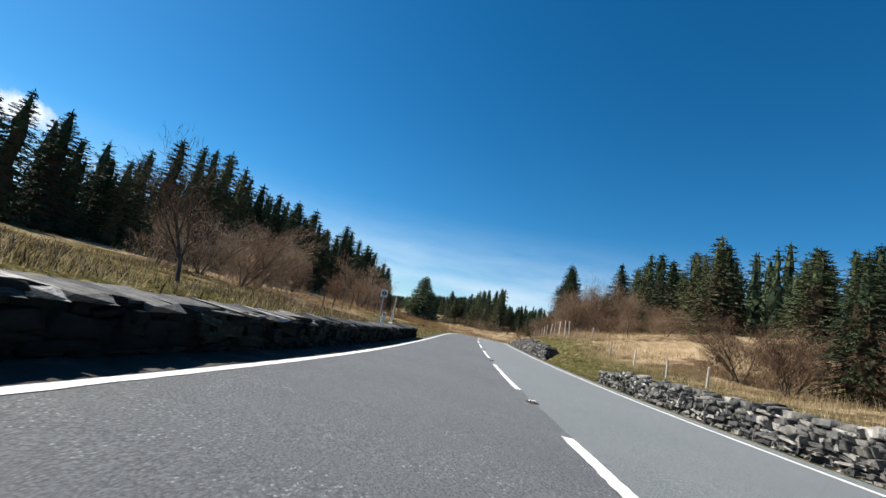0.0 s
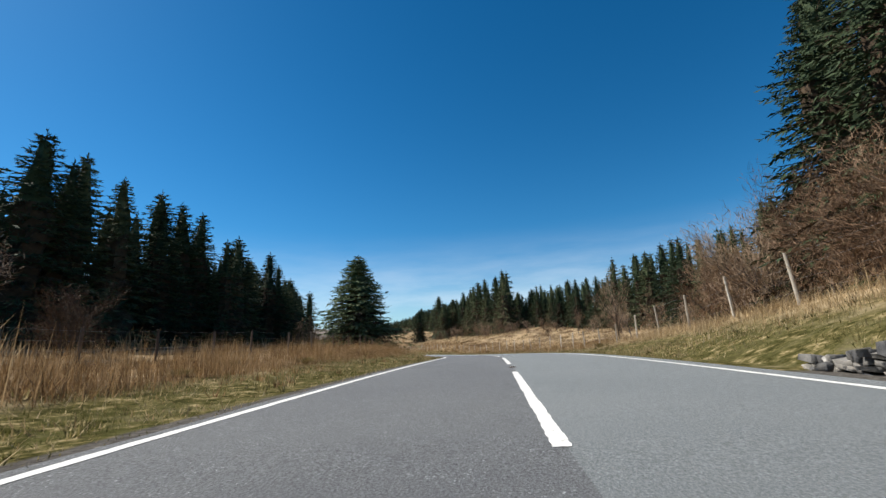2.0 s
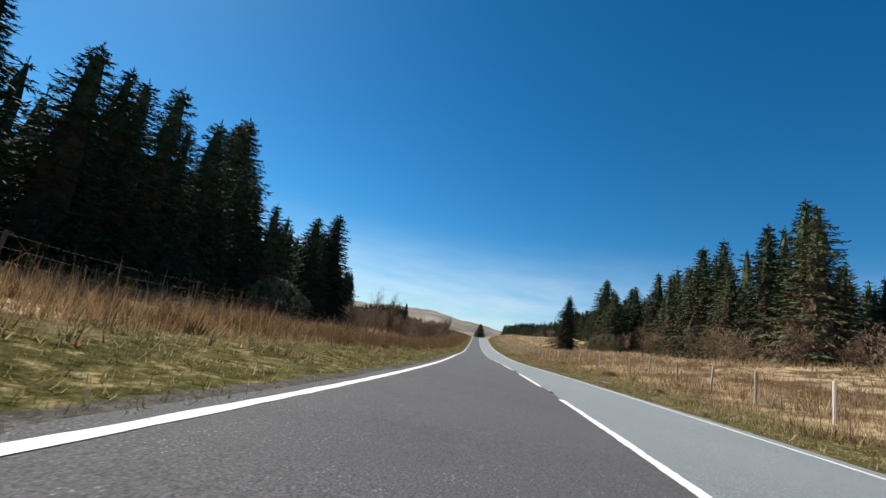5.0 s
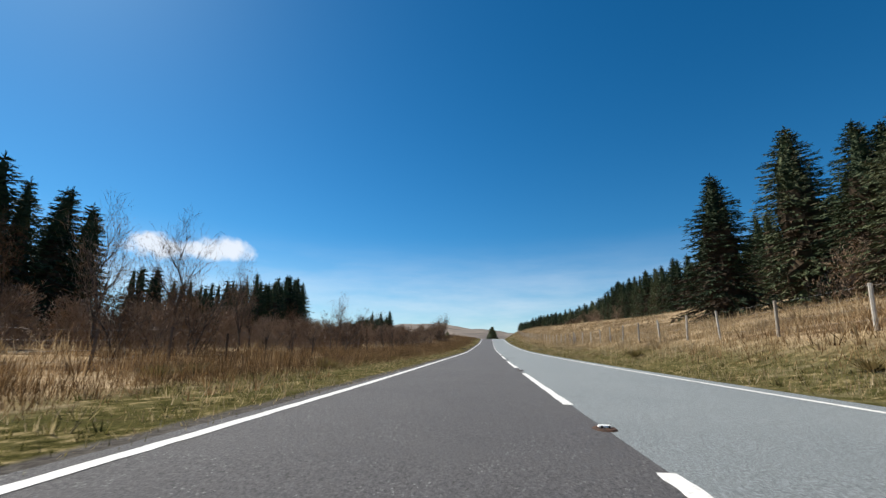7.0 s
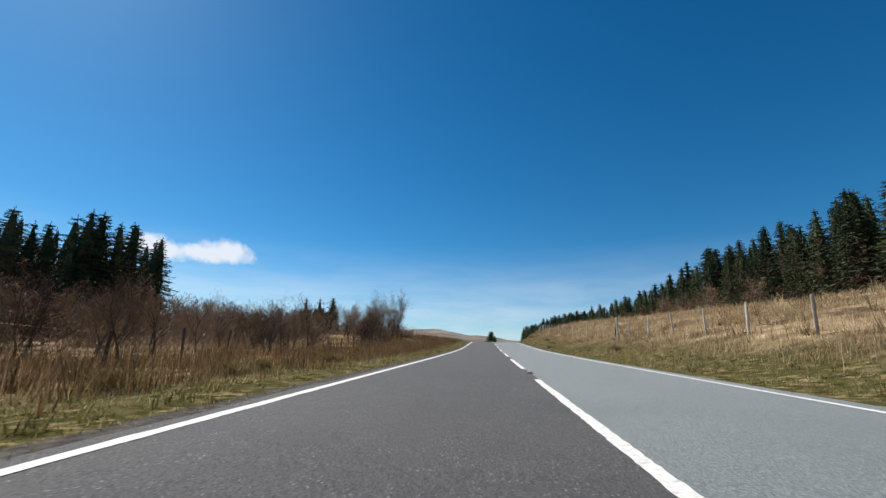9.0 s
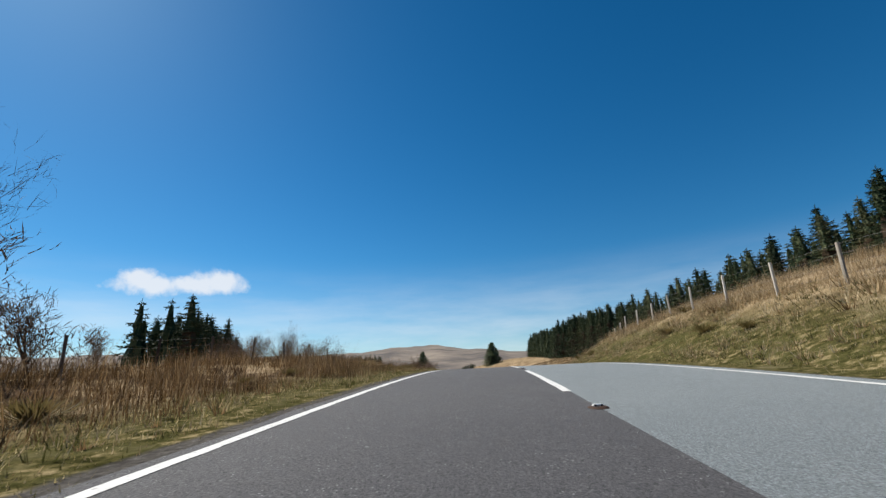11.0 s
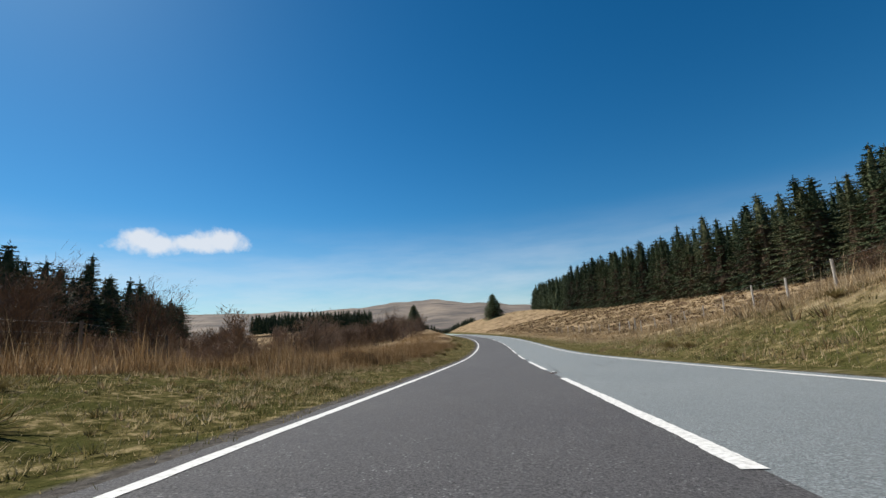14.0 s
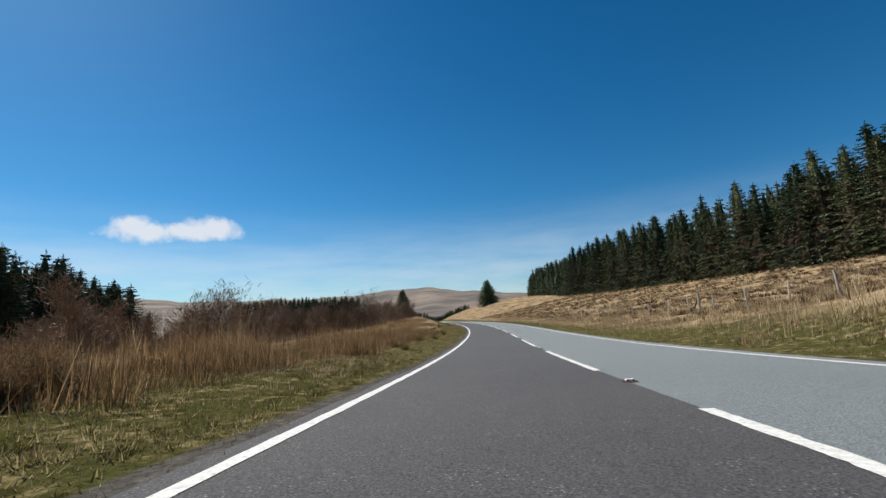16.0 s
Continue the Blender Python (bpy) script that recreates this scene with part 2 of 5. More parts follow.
M_GREYM = simple("galvanised_metal", [(0.3, (0.30, 0.31, 0.32)), (0.7, (0.48, 0.49, 0.50))], 9, 0.45, 40, 0.002, metal=0.6)
M_BLACK = simple("black_rubber", [(0.3, (0.012, 0.012, 0.012)), (0.7, (0.04, 0.038, 0.036))], 12, 0.7, 40, 0.003)
M_RUST = simple("rusty_iron", [(0.3, (0.024, 0.016, 0.012)), (0.55, (0.070, 0.040, 0.026)), (0.75, (0.19, 0.085, 0.048))], 14, 0.7, 60, 0.003)
M_TAR = simple("old_tar", [(0.3, (0.026, 0.027, 0.028)), (0.7, (0.060, 0.062, 0.064))], 12, 0.6, 40, 0.003)
M_HEATH = simple("heather", [(0.25, (0.045, 0.028, 0.018)), (0.55, (0.11, 0.065, 0.038)), (0.8, (0.21, 0.13, 0.07))], 2.5, 0.9, bump_d=0, per_island=True)
# russet by nature, and darkened too for the backlit grass on the left
M_RUSSET_SHADE = leafy("russet_bog_grass", [(0.15, (0.046, 0.027, 0.012)), (0.40, (0.110, 0.066, 0.029)), (0.65, (0.210, 0.132, 0.062)), (0.9, (0.390, 0.280, 0.160))], 0.5, 0.8, bump_d=0, per_island=True)
M_RUSH = leafy("green_rushes", [(0.2, (0.062, 0.055, 0.018)), (0.5, (0.135, 0.105, 0.040)), (0.8, (0.270, 0.195, 0.092))], 1.0, 0.8, bump_d=0, per_island=True)


def ground_material():
    """Turf near the road, moor grass beyond; the attribute 'moor' holds the share."""
    m, t, b = material("turf", 1.0, 0, 0.0)
    a = t.nodes.new("ShaderNodeAttribute")
    a.attribute_name = "moor"
    big, small, fine = noise_tex(t, 0.30, 6, 0.68), noise_tex(t, 1.3, 5, 0.65), noise_tex(t, 12, 4, 0.7)
    mid = noise_tex(t, 4.5, 5, 0.7)
    green = ramp(t, mid, [(0.34, (0.020, 0.020, 0.007)), (0.45, (0.052, 0.048, 0.017)), (0.54, (0.110, 0.092, 0.038)), (0.64, (0.270, 0.212, 0.112))])
    moss = ramp(t, fine, [(0.3, (0.028, 0.031, 0.010)), (0.7, (0.085, 0.082, 0.028))])
    green = mix(t, ramp(t, small, [(0.47, (0, 0, 0)), (0.58, (1, 1, 1))]), green, moss)
    tan = ramp(t, small, [(0.25, (0.165, 0.112, 0.062)), (0.48, (0.305, 0.222, 0.130)), (0.75, (0.440, 0.345, 0.220))])
    heath = ramp(t, fine, [(0.3, (0.050, 0.032, 0.020)), (0.7, (0.135, 0.088, 0.052))])
    tan = mix(t, ramp(t, big, [(0.49, (0, 0, 0)), (0.56, (1, 1, 1))]), tan, heath)
    wob = t.nodes.new("ShaderNodeMath")
    wob.operation = "MULTIPLY_ADD"
    wob.inputs[1].default_value = 0.9
    t.links.new(small, wob.inputs[0])
    t.links.new(a.outputs["Fac"], wob.inputs[2])
    share_ = ramp(t, wob.outputs[0], [(0.46, (0, 0, 0)), (1.0, (1, 1, 1))])
    col = mix(t, share_, green, tan)
    e = t.nodes.new("ShaderNodeAttribute")
    e.attribute_name = "grit"
    grit = ramp(t, fine, [(0.3, (0.045, 0.040, 0.036)), (0.6, (0.105, 0.096, 0.084)), (0.75, (0.2, 0.185, 0.165))])
    wob2 = t.nodes.new("ShaderNodeMath")
    wob2.operation = "MULTIPLY_ADD"
    wob2.inputs[1].default_value = 0.7
    t.links.new(small, wob2.inputs[0])
    t.links.new(e.outputs["Fac"], wob2.inputs[2])
    col = mix(t, ramp(t, wob2.outputs[0], [(0.62, (0, 0, 0)), (0.95, (1, 1, 1))]), col, grit)
    t.links.new(col, b.inputs["Base Color"])
    bump(t, b, fine, 0.7, 0.06)
    return m


M_GROUND = ground_material()
M_HILL = simple("far_moor", [(0.30, (0.072, 0.066, 0.060)), (0.44, (0.135, 0.112, 0.094)), (0.54, (0.185, 0.152, 0.122)), (0.66, (0.255, 0.208, 0.158))], 0.012, 0.95, 0.05, 0.5)
M_FARWOOD = simple("far_spruce", [(0.22, (0.018, 0.031, 0.017)), (0.5, (0.042, 0.060, 0.029)), (0.8, (0.090, 0.104, 0.050))], 0.3, 0.8, bump_d=0, per_island=True)


# ---- building helpers ----
def part(name, bm, mat, parent=None, label=""):
    me_ = bpy.data.meshes.new(name)
    bm.to_mesh(me_)
    bm.free()
    me_.materials.append(mat)
    ob = new(name, me_)
    ob.parent = parent
    return tagged(ob, label)


def mesh_np(name, verts, faces, mat, smooth=False):
    """A mesh from arrays: verts (n, 3), faces (m, 3) or (m, 4)."""
    me_ = bpy.data.meshes.new(name)
    verts, faces = np.asarray(verts, np.float32), np.asarray(faces, np.int32)
    me_.vertices.add(len(verts))
    me_.vertices.foreach_set("co", verts.ravel())
    k = faces.shape[1]
    me_.loops.add(faces.size)
    me_.loops.foreach_set("vertex_index", faces.ravel())
    me_.polygons.add(len(faces))
    me_.polygons.foreach_set("loop_start", np.arange(0, faces.size, k, dtype=np.int32))
    me_.update(calc_edges=True)
    if smooth:
        me_.polygons.foreach_set("use_smooth", np.ones(len(faces), bool))
    me_.materials.append(mat)
    return me_


def empty(name, place=(0, 0, 0)):
    ob = new(name)
    ob.location, ob.empty_display_size = place, 0.2
    return ob


# ---- the road's line ----
# the road's centre line: bend (1/100 m) and grade (%) every 15 m
S0, STEP = -45.0, 15.0
BEND = [0.3, 0.4, 0.6, 0.404, -0.064, -0.007, -0.333, 0.011, 0.713, 0.712, 0.637, 0.427, 0.135, -0.09, 0.002, 0.068, -0.111, 0.096, -0.025, -0.058, -0.015, 0.081, -0.024, -0.011, -0.122, 0.007, 0.014, 0.123, 0.282, 0.312, 0.297, -0.02, -0.05, 0.0, 0.0, 0.0, 0.0, 0.0]
GRADE = [-5.98, -5.37, -4.46, -2.7, 0.7, 1.8, 1.91, 0.72, -1.37, -1.69, -1.44, -0.42, -0.2, -0.55, 0.19, 1.56, 2.01, 2.27, 3.19, 4.25, 4.29, 5.03, 6.74, 6.21, 1.86, -4.74, -4.04, -1.24, 0.09, 0.59, 0.48, 0.19, -0.09, -0.31, -0.44, -0.49, -0.49, -0.46]
HALF_L, HALF_R = 2.915, 3.123
DASH_PHASE = (6.56, 5.76, 1.46)
DRIFT_AT = [6, 14, 22, 33, 43, 57, 69, 79, 95, 132, 150, 165, 177, 195, 213, 230, 248, 262, 276, 318, 327, 336, 343, 352]
DRIFT = [-.46, .1, .5, .0, -.55, -.2, -.18, .4, .1, -.15, .3, .5, .15, -.45, -.3, -.32, -.55, -.45, -.5, -.7, -.35, -.25, -.3, 0]

knots = S0 + STEP * np.arange(len(BEND))
SG = np.arange(-200.0, 1001.0, 1.0)
_k = np.where((SG < S0) | (SG > knots[-1]), 0, np.interp(SG, knots, BEND)) * 0.01
_g = np.where((SG < S0), 0, np.interp(SG, knots, GRADE)) * 0.01
_i0 = int(200)


def _sum(v):
    c = np.concatenate([[0], np.cumsum((v[1:] + v[:-1]) / 2)])
    return c - c[_i0]


R_TH = _sum(_k)
_mid = (R_TH[1:] + R_TH[:-1]) / 2
R_X = np.concatenate([[0], np.cumsum(-np.sin(_mid))])
R_Y = np.concatenate([[0], np.cumsum(np.cos(_mid))])
R_X, R_Y, R_Z = R_X - R_X[_i0], R_Y - R_Y[_i0], _sum(_g)


def at(s, u, z=0.0):
    """World places from the distance along the road, the offset to its right and the height over it."""
    s, u, z = np.broadcast_arrays(np.asarray(s, float), np.asarray(u, float), np.asarray(z, float))
    a = np.interp(s, SG, R_TH)
    return np.stack([np.interp(s, SG, R_X) + u * np.cos(a), np.interp(s, SG, R_Y) + u * np.sin(a), np.interp(s, SG, R_Z) + z], -1)


# ---- the lie of the land: heights over the road by offset (columns) and distance (rows) ----
COLS_R = np.array([3.35, 4.1, 5.2, 7.5, 14, 30, 45, 80, 130])
LAND_R = {
    -200: (0, -.05, .1, .3, .6, 2, 5, 6.5, 7.5), 0: (0, -.05, .1, .3, .6, 2, 5, 6.5, 7.5), 22: (0, -.03, .1, .4, 1.0, 3, 6, 7.5, 8.5),
    29: (0, 0, .5, 1.1, 2.6, 5, 8, 9.5, 10.5), 31: (0, 0, 1.25, 1.9, 3.4, 6, 8, 9.5, 10.5), 45: (0, 0, 1.15, 2.0, 3.6, 5.5, 8, 9.5, 10.5),
    57: (0, 0, .6, 1.4, 2.8, 4.5, 7, 8.5, 9.5), 66: (0, 0, .3, 1.1, 1.6, 3, 6, 7.5, 8.5), 80: (0, 0, .05, .15, .9, 2.4, 4, 5.5, 6.5),
    100: (0, 0, .02, .1, .5, 2.4, 4, 5.5, 6.5), 125: (0, 0, .05, .3, 1.0, 3.2, 5, 6.5, 7.5), 145: (0, .02, .2, .95, 2.2, 4.6, 7, 8.5, 9.5),
    190: (0, .02, .25, 1.0, 2.4, 4.5, 8, 9.5, 10.5), 219: (0, .02, .15, .75, 2.2, 5.4, 9, 10.5, 11.5), 255: (0, .03, .3, 1.0, 2.6, 5.6, 8, 9.5, 10.5),
    285: (0, .03, .4, 1.1, 2.6, 5.0, 7, 8.5, 9.5), 300: (0, .04, .5, 1.5, 3.0, 5.0, 7, 8.5, 9.5), 327: (0, .05, .6, 2.0, 3.9, 5.2, 7, 8.5, 9.5),
    349: (0, .03, .2, 1.0, 2.3, 4.2, 6.2, 7.7, 8.7), 366: (0, 0, .05, .2, .9, 3.2, 5.8, 7.3, 8.3), 400: (0, 0, 0, .05, .6, 3.0, 5.8, 7.3, 8.3),
    440: (0, 0, 0, .1, .8, 3.6, 6.0, 7.2, 8.2), 500: (0, 0, .2, .5, 1.8, 5, 8, 9, 10), 600: (0, 0, .5, 1.5, 4, 9, 12.5, 13.5, 14), 1000: (0, 0, .5, 1.5, 5, 11, 15, 17, 18)}
COLS_L = np.array([3.15, 3.9, 5.2, 8, 12, 25, 45, 80, 130])
LAND_L = {
    -200: (0, .0, .45, .7, 1.0, 1.8, 4, 8, 14), 12: (0, 0, .45, .55, .9, 1.5, 3.5, 8, 14), 24: (0, 0, .25, .4, .6, 1.2, 3, 7, 12),
    30: (0, 0, .08, .25, .45, 1.2, 2.5, 6, 10), 60: (0, 0, .08, .2, .45, 1.4, 2.5, 6, 10), 76: (0, 0, .15, .5, .8, 1.5, 3, 6, 10),
    88: (0, .02, .35, .85, 1.1, 1.6, 3, 6, 10), 104: (0, 0, .2, .5, .8, 1.4, 3, 6, 10), 122: (0, 0, .08, .15, .25, .7, 2, 5, 8),
    150: (0, 0, 0, 0, 0, .45, 1, 3, 5), 220: (0, 0, -.05, -.1, -.1, .1, .3, .5, 0), 267: (0, 0, -.1, -.25, -.4, -.4, -.3, 0, 0),
    300: (0, 0, -.05, 0, .2, .2, 0, -.5, -2), 325: (0, .02, .15, .6, 1.0, 1.2, .5, -.5, -4), 345: (0, 0, .1, .25, .4, .3, -.6, -2, -6),
    366: (0, 0, .05, .15, .2, -.2, -1.5, -4, -9), 400: (0, 0, .25, .85, .8, -.7, -3, -7, -12), 440: (0, 0, .4, 1.2, 1.3, -.6, -3, -8, -13),
    500: (0, 0, .5, 1.5, 2.4, 2.8, 1, -3, -8), 590: (0, 0, .5, 2, 3.5, 5.5, 6, 7, 7), 1000: (0, 0, .5, 3, 5, 8, 9, 10, 10)}


def land(s, u):
    """Height over the road at distance s and offset u."""
    s, u = np.broadcast_arrays(np.asarray(s, float), np.asarray(u, float))
    res = np.zeros(s.shape)
    for side, cols, table in ((1, COLS_R, LAND_R), (-1, COLS_L, LAND_L)):
        ks = np.array(list(table))
        grid = np.array(list(table.values()))
        per = np.stack([np.interp(s, ks, grid[:, j]) for j in range(len(cols))], -1)
        v = np.clip(side * u, cols[0], cols[-1])
        j = np.clip(np.searchsorted(cols, v) - 1, 0, len(cols) - 2)
        w = (v - cols[j]) / (cols[j + 1] - cols[j])
        h = np.take_along_axis(per, j[..., None], -1)[..., 0] * (1 - w) + np.take_along_axis(per, j[..., None] + 1, -1)[..., 0] * w
        rough = np.clip((side * u - 4.5) / 8, 0, 1)
        h = h + rough * (0.10 * np.sin(s * 0.9 + u * 0.7) * np.sin(u * 0.8 - s * 0.33) + 0.16 * np.sin(s * 0.23 + 1.3 * side) * np.sin(u * 0.21 + s * 0.11))
        res = np.where(side * u > 0, h, res)
    return res


def on_land(s, u, up=0.0):
    return at(s, u, land(s, u) + up)


# ---- ground, road ----
def build_ground():
    s_list = np.concatenate([[-200, -150, -100, -60], np.arange(-40, 440, 1.5), np.arange(440, 521, 5), [560, 620, 700, 800, 1000]])
    right = np.array([3.3, 3.5, 3.75, 4.1, 4.35, 4.7, 5.2, 5.8, 6.6, 7.5, 8.5, 10, 12, 14, 17, 21, 25, 30, 37, 45, 60, 80, 105, 130])
    left = np.array([3.0, 3.2, 3.5, 3.9, 4.3, 4.7, 5.2, 5.9, 6.8, 8, 9.5, 11, 12.5, 15, 18, 21, 25, 32, 38, 45, 60, 80, 105, 130])
    us = np.concatenate([-left[::-1], right])
    S, U = np.meshgrid(s_list, us, indexing="ij")
    V = at(S, U, land(S, U))
    # outer columns: out to the horizon, off a straight line beside the road
    a = radians(18.0)
    line = np.stack([-np.sin(a) * s_list, np.cos(a) * s_list], -1)
    outer_r, outer_l = [], []
    for d, up in ((230, 8), (500, 10), (1500, 14), (3800, 20)):
        z = np.full(len(s_list), 4.0 + up)
        outer_r.append(np.concatenate([line + d * np.array([np.cos(a), np.sin(a)]), z[:, None]], 1))
    for d, up in ((230, -16), (500, -22), (1500, -10), (3800, 10)):
        z = np.full(len(s_list), 4.0 + up)
        outer_l.append(np.concatenate([line - d * np.array([np.cos(a), np.sin(a)]), z[:, None]], 1))
    V = np.concatenate([np.stack(outer_l[::-1], 1), V, np.stack(outer_r, 1)], 1)
    # two far rows ahead and one behind
    for sign, dist in ((1, 1200), (1, 3200), (-1, 3000)):
        row_ = V[-1 if sign > 0 else 0].copy()
        row_[:, :2] += sign * dist * np.array([-np.sin(a), np.cos(a)])
        row_[:, 2] = row_[:, 2] * 0.5 + (6 if sign > 0 else 0)
        V = np.concatenate([V, row_[None]], 0) if sign > 0 else np.concatenate([row_[None], V], 0)
    n, m_ = V.shape[:2]
    idx = np.arange(n * m_).reshape(n, m_)
    F = np.stack([idx[:-1, :-1], idx[:-1, 1:], idx[1:, 1:], idx[1:, :-1]], -1)
    k0 = len(outer_l) + len(left) - 1
    keep = np.ones(F.shape[:2], bool)
    keep[:, k0] = False                       # the road's own bed
    me_ = mesh_np("ground", V.reshape(-1, 3), F[keep].reshape(-1, 4), M_GROUND, True)
    au = np.concatenate([np.full(4, 200.0), np.abs(us), np.full(4, 200.0)])
    side = np.concatenate([-np.ones(4 + len(left)), np.ones(len(right) + 4)])
    start = np.where(side < 0, 5.0, 5.6)
    moor = np.clip((au - start) / 4.0, 0, 1.0)
    ss = np.concatenate([[-3000], s_list, [2000, 4000]])
    grass_out = np.clip((ss - 300) / 20, 0, 1) * np.clip((365 - ss) / 20, 0, 1)      # the green cutting by the crest
    mo = moor[None, :] - 0.12 * grass_out[:, None] * (au[None, :] < 13) * (side[None, :] > 0) * (au[None, :] > 4)
    early = np.clip((ss - 24) / 4, 0, 1) * np.clip((56 - ss) / 10, 0, 1)       # olive pasture before the left trees
    mo = mo - .55 * early[:, None] * ((au < 13) & (side < 0))[None, :]
    brow = np.clip((ss - 312) / 8, 0, 1) * np.clip((352 - ss) / 10, 0, 1)      # turf all over the brow
    mo = mo - .75 * brow[:, None] * ((au < 10) & (side < 0))[None, :]
    near = np.clip((30 - ss) / 6, 0, 1)                  # greener rough pasture before the bank
    mo = mo - np.where(side < 0, .8, .6)[None, :] * near[:, None]
    me_.attributes.new("moor", "FLOAT", "POINT").data.foreach_set("value", np.broadcast_to(mo, (n, m_)).astype(np.float32).ravel())
    grit = np.broadcast_to(np.clip((np.where(side < 0, 3.46, 3.65) - au) / np.where(side < 0, .2, .4), 0, 1), (n, m_)).copy()
    foot = (ss > 29) & (ss < 59)                         # bare grit at the foot of the retaining wall
    grit[np.ix_(foot, (side > 0) & (au < 4.4))] = 1.0
    me_.attributes.new("grit", "FLOAT", "POINT").data.foreach_set("value", grit.astype(np.float32).ravel())
    ob = tagged(new("ground", me_), "rough turf and tawny moor grass beside the road", "ground", kind="structure")
    return ob


def strip(name, s, u0, u1, up, mat, smooth=True):
    a, b = at(s, u0, up), at(s, u1, up)
    V = np.stack([a, b], 1).reshape(-1, 3)
    i = np.arange(len(s) - 1) * 2
    return mesh_np(name, V, np.stack([i, i + 1, i + 3, i + 2], -1), mat, smooth)


def build_road():
    s = np.arange(-180, 520, 1.0)
    seam = 0.03 + 0.03 * np.sin(s * 0.05) + 0.02 * np.sin(s * 0.31)
    cols = np.stack([-HALF_L - .22 + .05 * np.sin(s * 1.9) * np.sin(s * .53), np.full(len(s), -1.6), seam, np.full(len(s), 1.8), np.full(len(s), 3.55)], 1)
    S = np.repeat(s[:, None], 5, 1)
    V = at(S, cols, 0.0)
    n, m_ = V.shape[:2]
    idx = np.arange(n * m_).reshape(n, m_)
    F = np.stack([idx[:-1, :-1], idx[:-1, 1:], idx[1:, 1:], idx[1:, :-1]], -1).reshape(-1, 4)
    me_ = mesh_np("road", V.reshape(-1, 3) + np.array([0, 0, 0.006]), F, M_ROAD_L, True)
    me_.materials.append(M_ROAD_R)
    me_.polygons.foreach_set("material_index", np.tile([0, 0, 1, 1], n - 1).astype(np.int32))
    old = np.repeat(np.clip((s - 95) / 25, 0, 1)[:, None], 5, 1)
    me_.attributes.new("older", "FLOAT", "POINT").data.foreach_set("value", old.astype(np.float32).ravel())
    tagged(new("road", me_), "two-lane asphalt road, brown-grey and blue-grey halves", "road", kind="structure")
    for nm, u, w in (("edge_line_left", -HALF_L, 0.115), ("edge_line_right", HALF_R, 0.11)):
        ss = np.arange(-60, 500, 0.2)
        r = np.random.RandomState(3)
        me2 = strip(nm, ss, u - w / 2 + r.uniform(-.008, .008, len(ss)), u + w / 2 + r.uniform(-.008, .008, len(ss)), 0.010, M_PAINT)
        tagged(new(nm, me2), "worn white painted edge line", "road marking", kind="structure")


build_ground()
build_road()


def dash_starts():
    """Far ends of the centre dashes: nine metres apart, re-set where the road was re-marked."""
    res, s = [], -40.0
    bounds = ((-45, 100, DASH_PHASE[0]), (100, 295, DASH_PHASE[1]), (295, 470, DASH_PHASE[2]))
    for lo, hi, ph in bounds:
        s = ph + 9 * math.ceil((lo - ph) / 9)
        while s < hi - 1.0:
            if not res or s - res[-1] > 7.5:
                res.append(s + float(np.interp(s, DRIFT_AT, DRIFT)))
            s += 9
    return res


def build_dashes():
    r = np.random.RandomState(5)
    for far in dash_starts():
        ss = np.linspace(far - 6.0, far, 91)
        j = r.uniform(-.007, .007, (2, 91)) + np.repeat(r.uniform(-.006, .006, (2, 13)), 7, 1)
        me_ = strip("centre_dash", ss, -0.055 + j[0], 0.055 + j[1], 0.011, M_PAINT)
        tagged(new("centre_dash", me_), "white painted dash on the centre line", "road marking", "centre dashes", "structure")


def build_studs():
    """Iron road studs with a white rubber pad, midway in the gaps."""
    first = None
    for far in dash_starts():
        s = far - 7.45
        place = at(s, 0.02, 0.008)
        a = float(np.interp(s, SG, R_TH))
        if first is None:
            first = empty("road_stud")
            bm = bmesh.new()
            bmesh.ops.create_cone(bm, segments=16, radius1=0.12, radius2=0.095, depth=0.016, cap_ends=True)
            bmesh.ops.scale(bm, vec=(0.85, 1.25, 1), verts=bm.verts)
            casting = part("casting", bm, M_RUST, first, "rusty iron casting")
            bm = bmesh.new()
            bmesh.ops.create_cube(bm, size=1)
            bmesh.ops.scale(bm, vec=(0.10, 0.07, 0.022), verts=bm.verts)
            bmesh.ops.translate(bm, vec=(0, 0, 0.016), verts=bm.verts)
            bmesh.ops.bevel(bm, geom=bm.edges[:], offset=0.008, segments=2, affect="EDGES")
            part("pad", bm, M_WHITE, casting, "white rubber pad")
            for dx in (-.028, .028):
                bm = bmesh.new()
                bmesh.ops.create_icosphere(bm, subdivisions=1, radius=.011)
                bmesh.ops.translate(bm, vec=(dx, -.034, .018), verts=bm.verts)
                part("glass_bead", bm, M_BLACK, first, "dark glass reflector bead")
            tagged(first, "iron road stud with a white pad set in the asphalt", "road stud", "road studs")
            first.matrix_basis = pose(*place, 0, 0, math.degrees(a))
        else:
            copy_thing(first, pose(*place, 0, 0, math.degrees(a)))


def build_tar_seams():
    """Dark sealed cracks across the right-hand lane past the crest."""
    for pts in (((335.6, .16), (337.8, .24), (340.8, .40)), ((336.0, 2.0), (336.5, 1.62), (337.3, 1.42), (340.0, 1.66)), ((337.4, 1.07), (338.0, 1.16), (338.7, 1.17))):
        ss = np.arange(pts[0][0], pts[-1][0], .08)
        u = np.interp(ss, [p_[0] for p_ in pts], [p_[1] for p_ in pts]) + .012 * np.sin(ss * 19) + .01 * np.sin(ss * 47)
        w = .007 + .004 * np.sin(ss * 31)
        tagged(new("tar_seam", strip("tar_seam", ss, u - w, u + w, .0095, M_TAR)), "dark tar-sealed crack in the asphalt", "road crack", "tar seams", "structure")


build_dashes()
build_studs()
build_tar_seams()


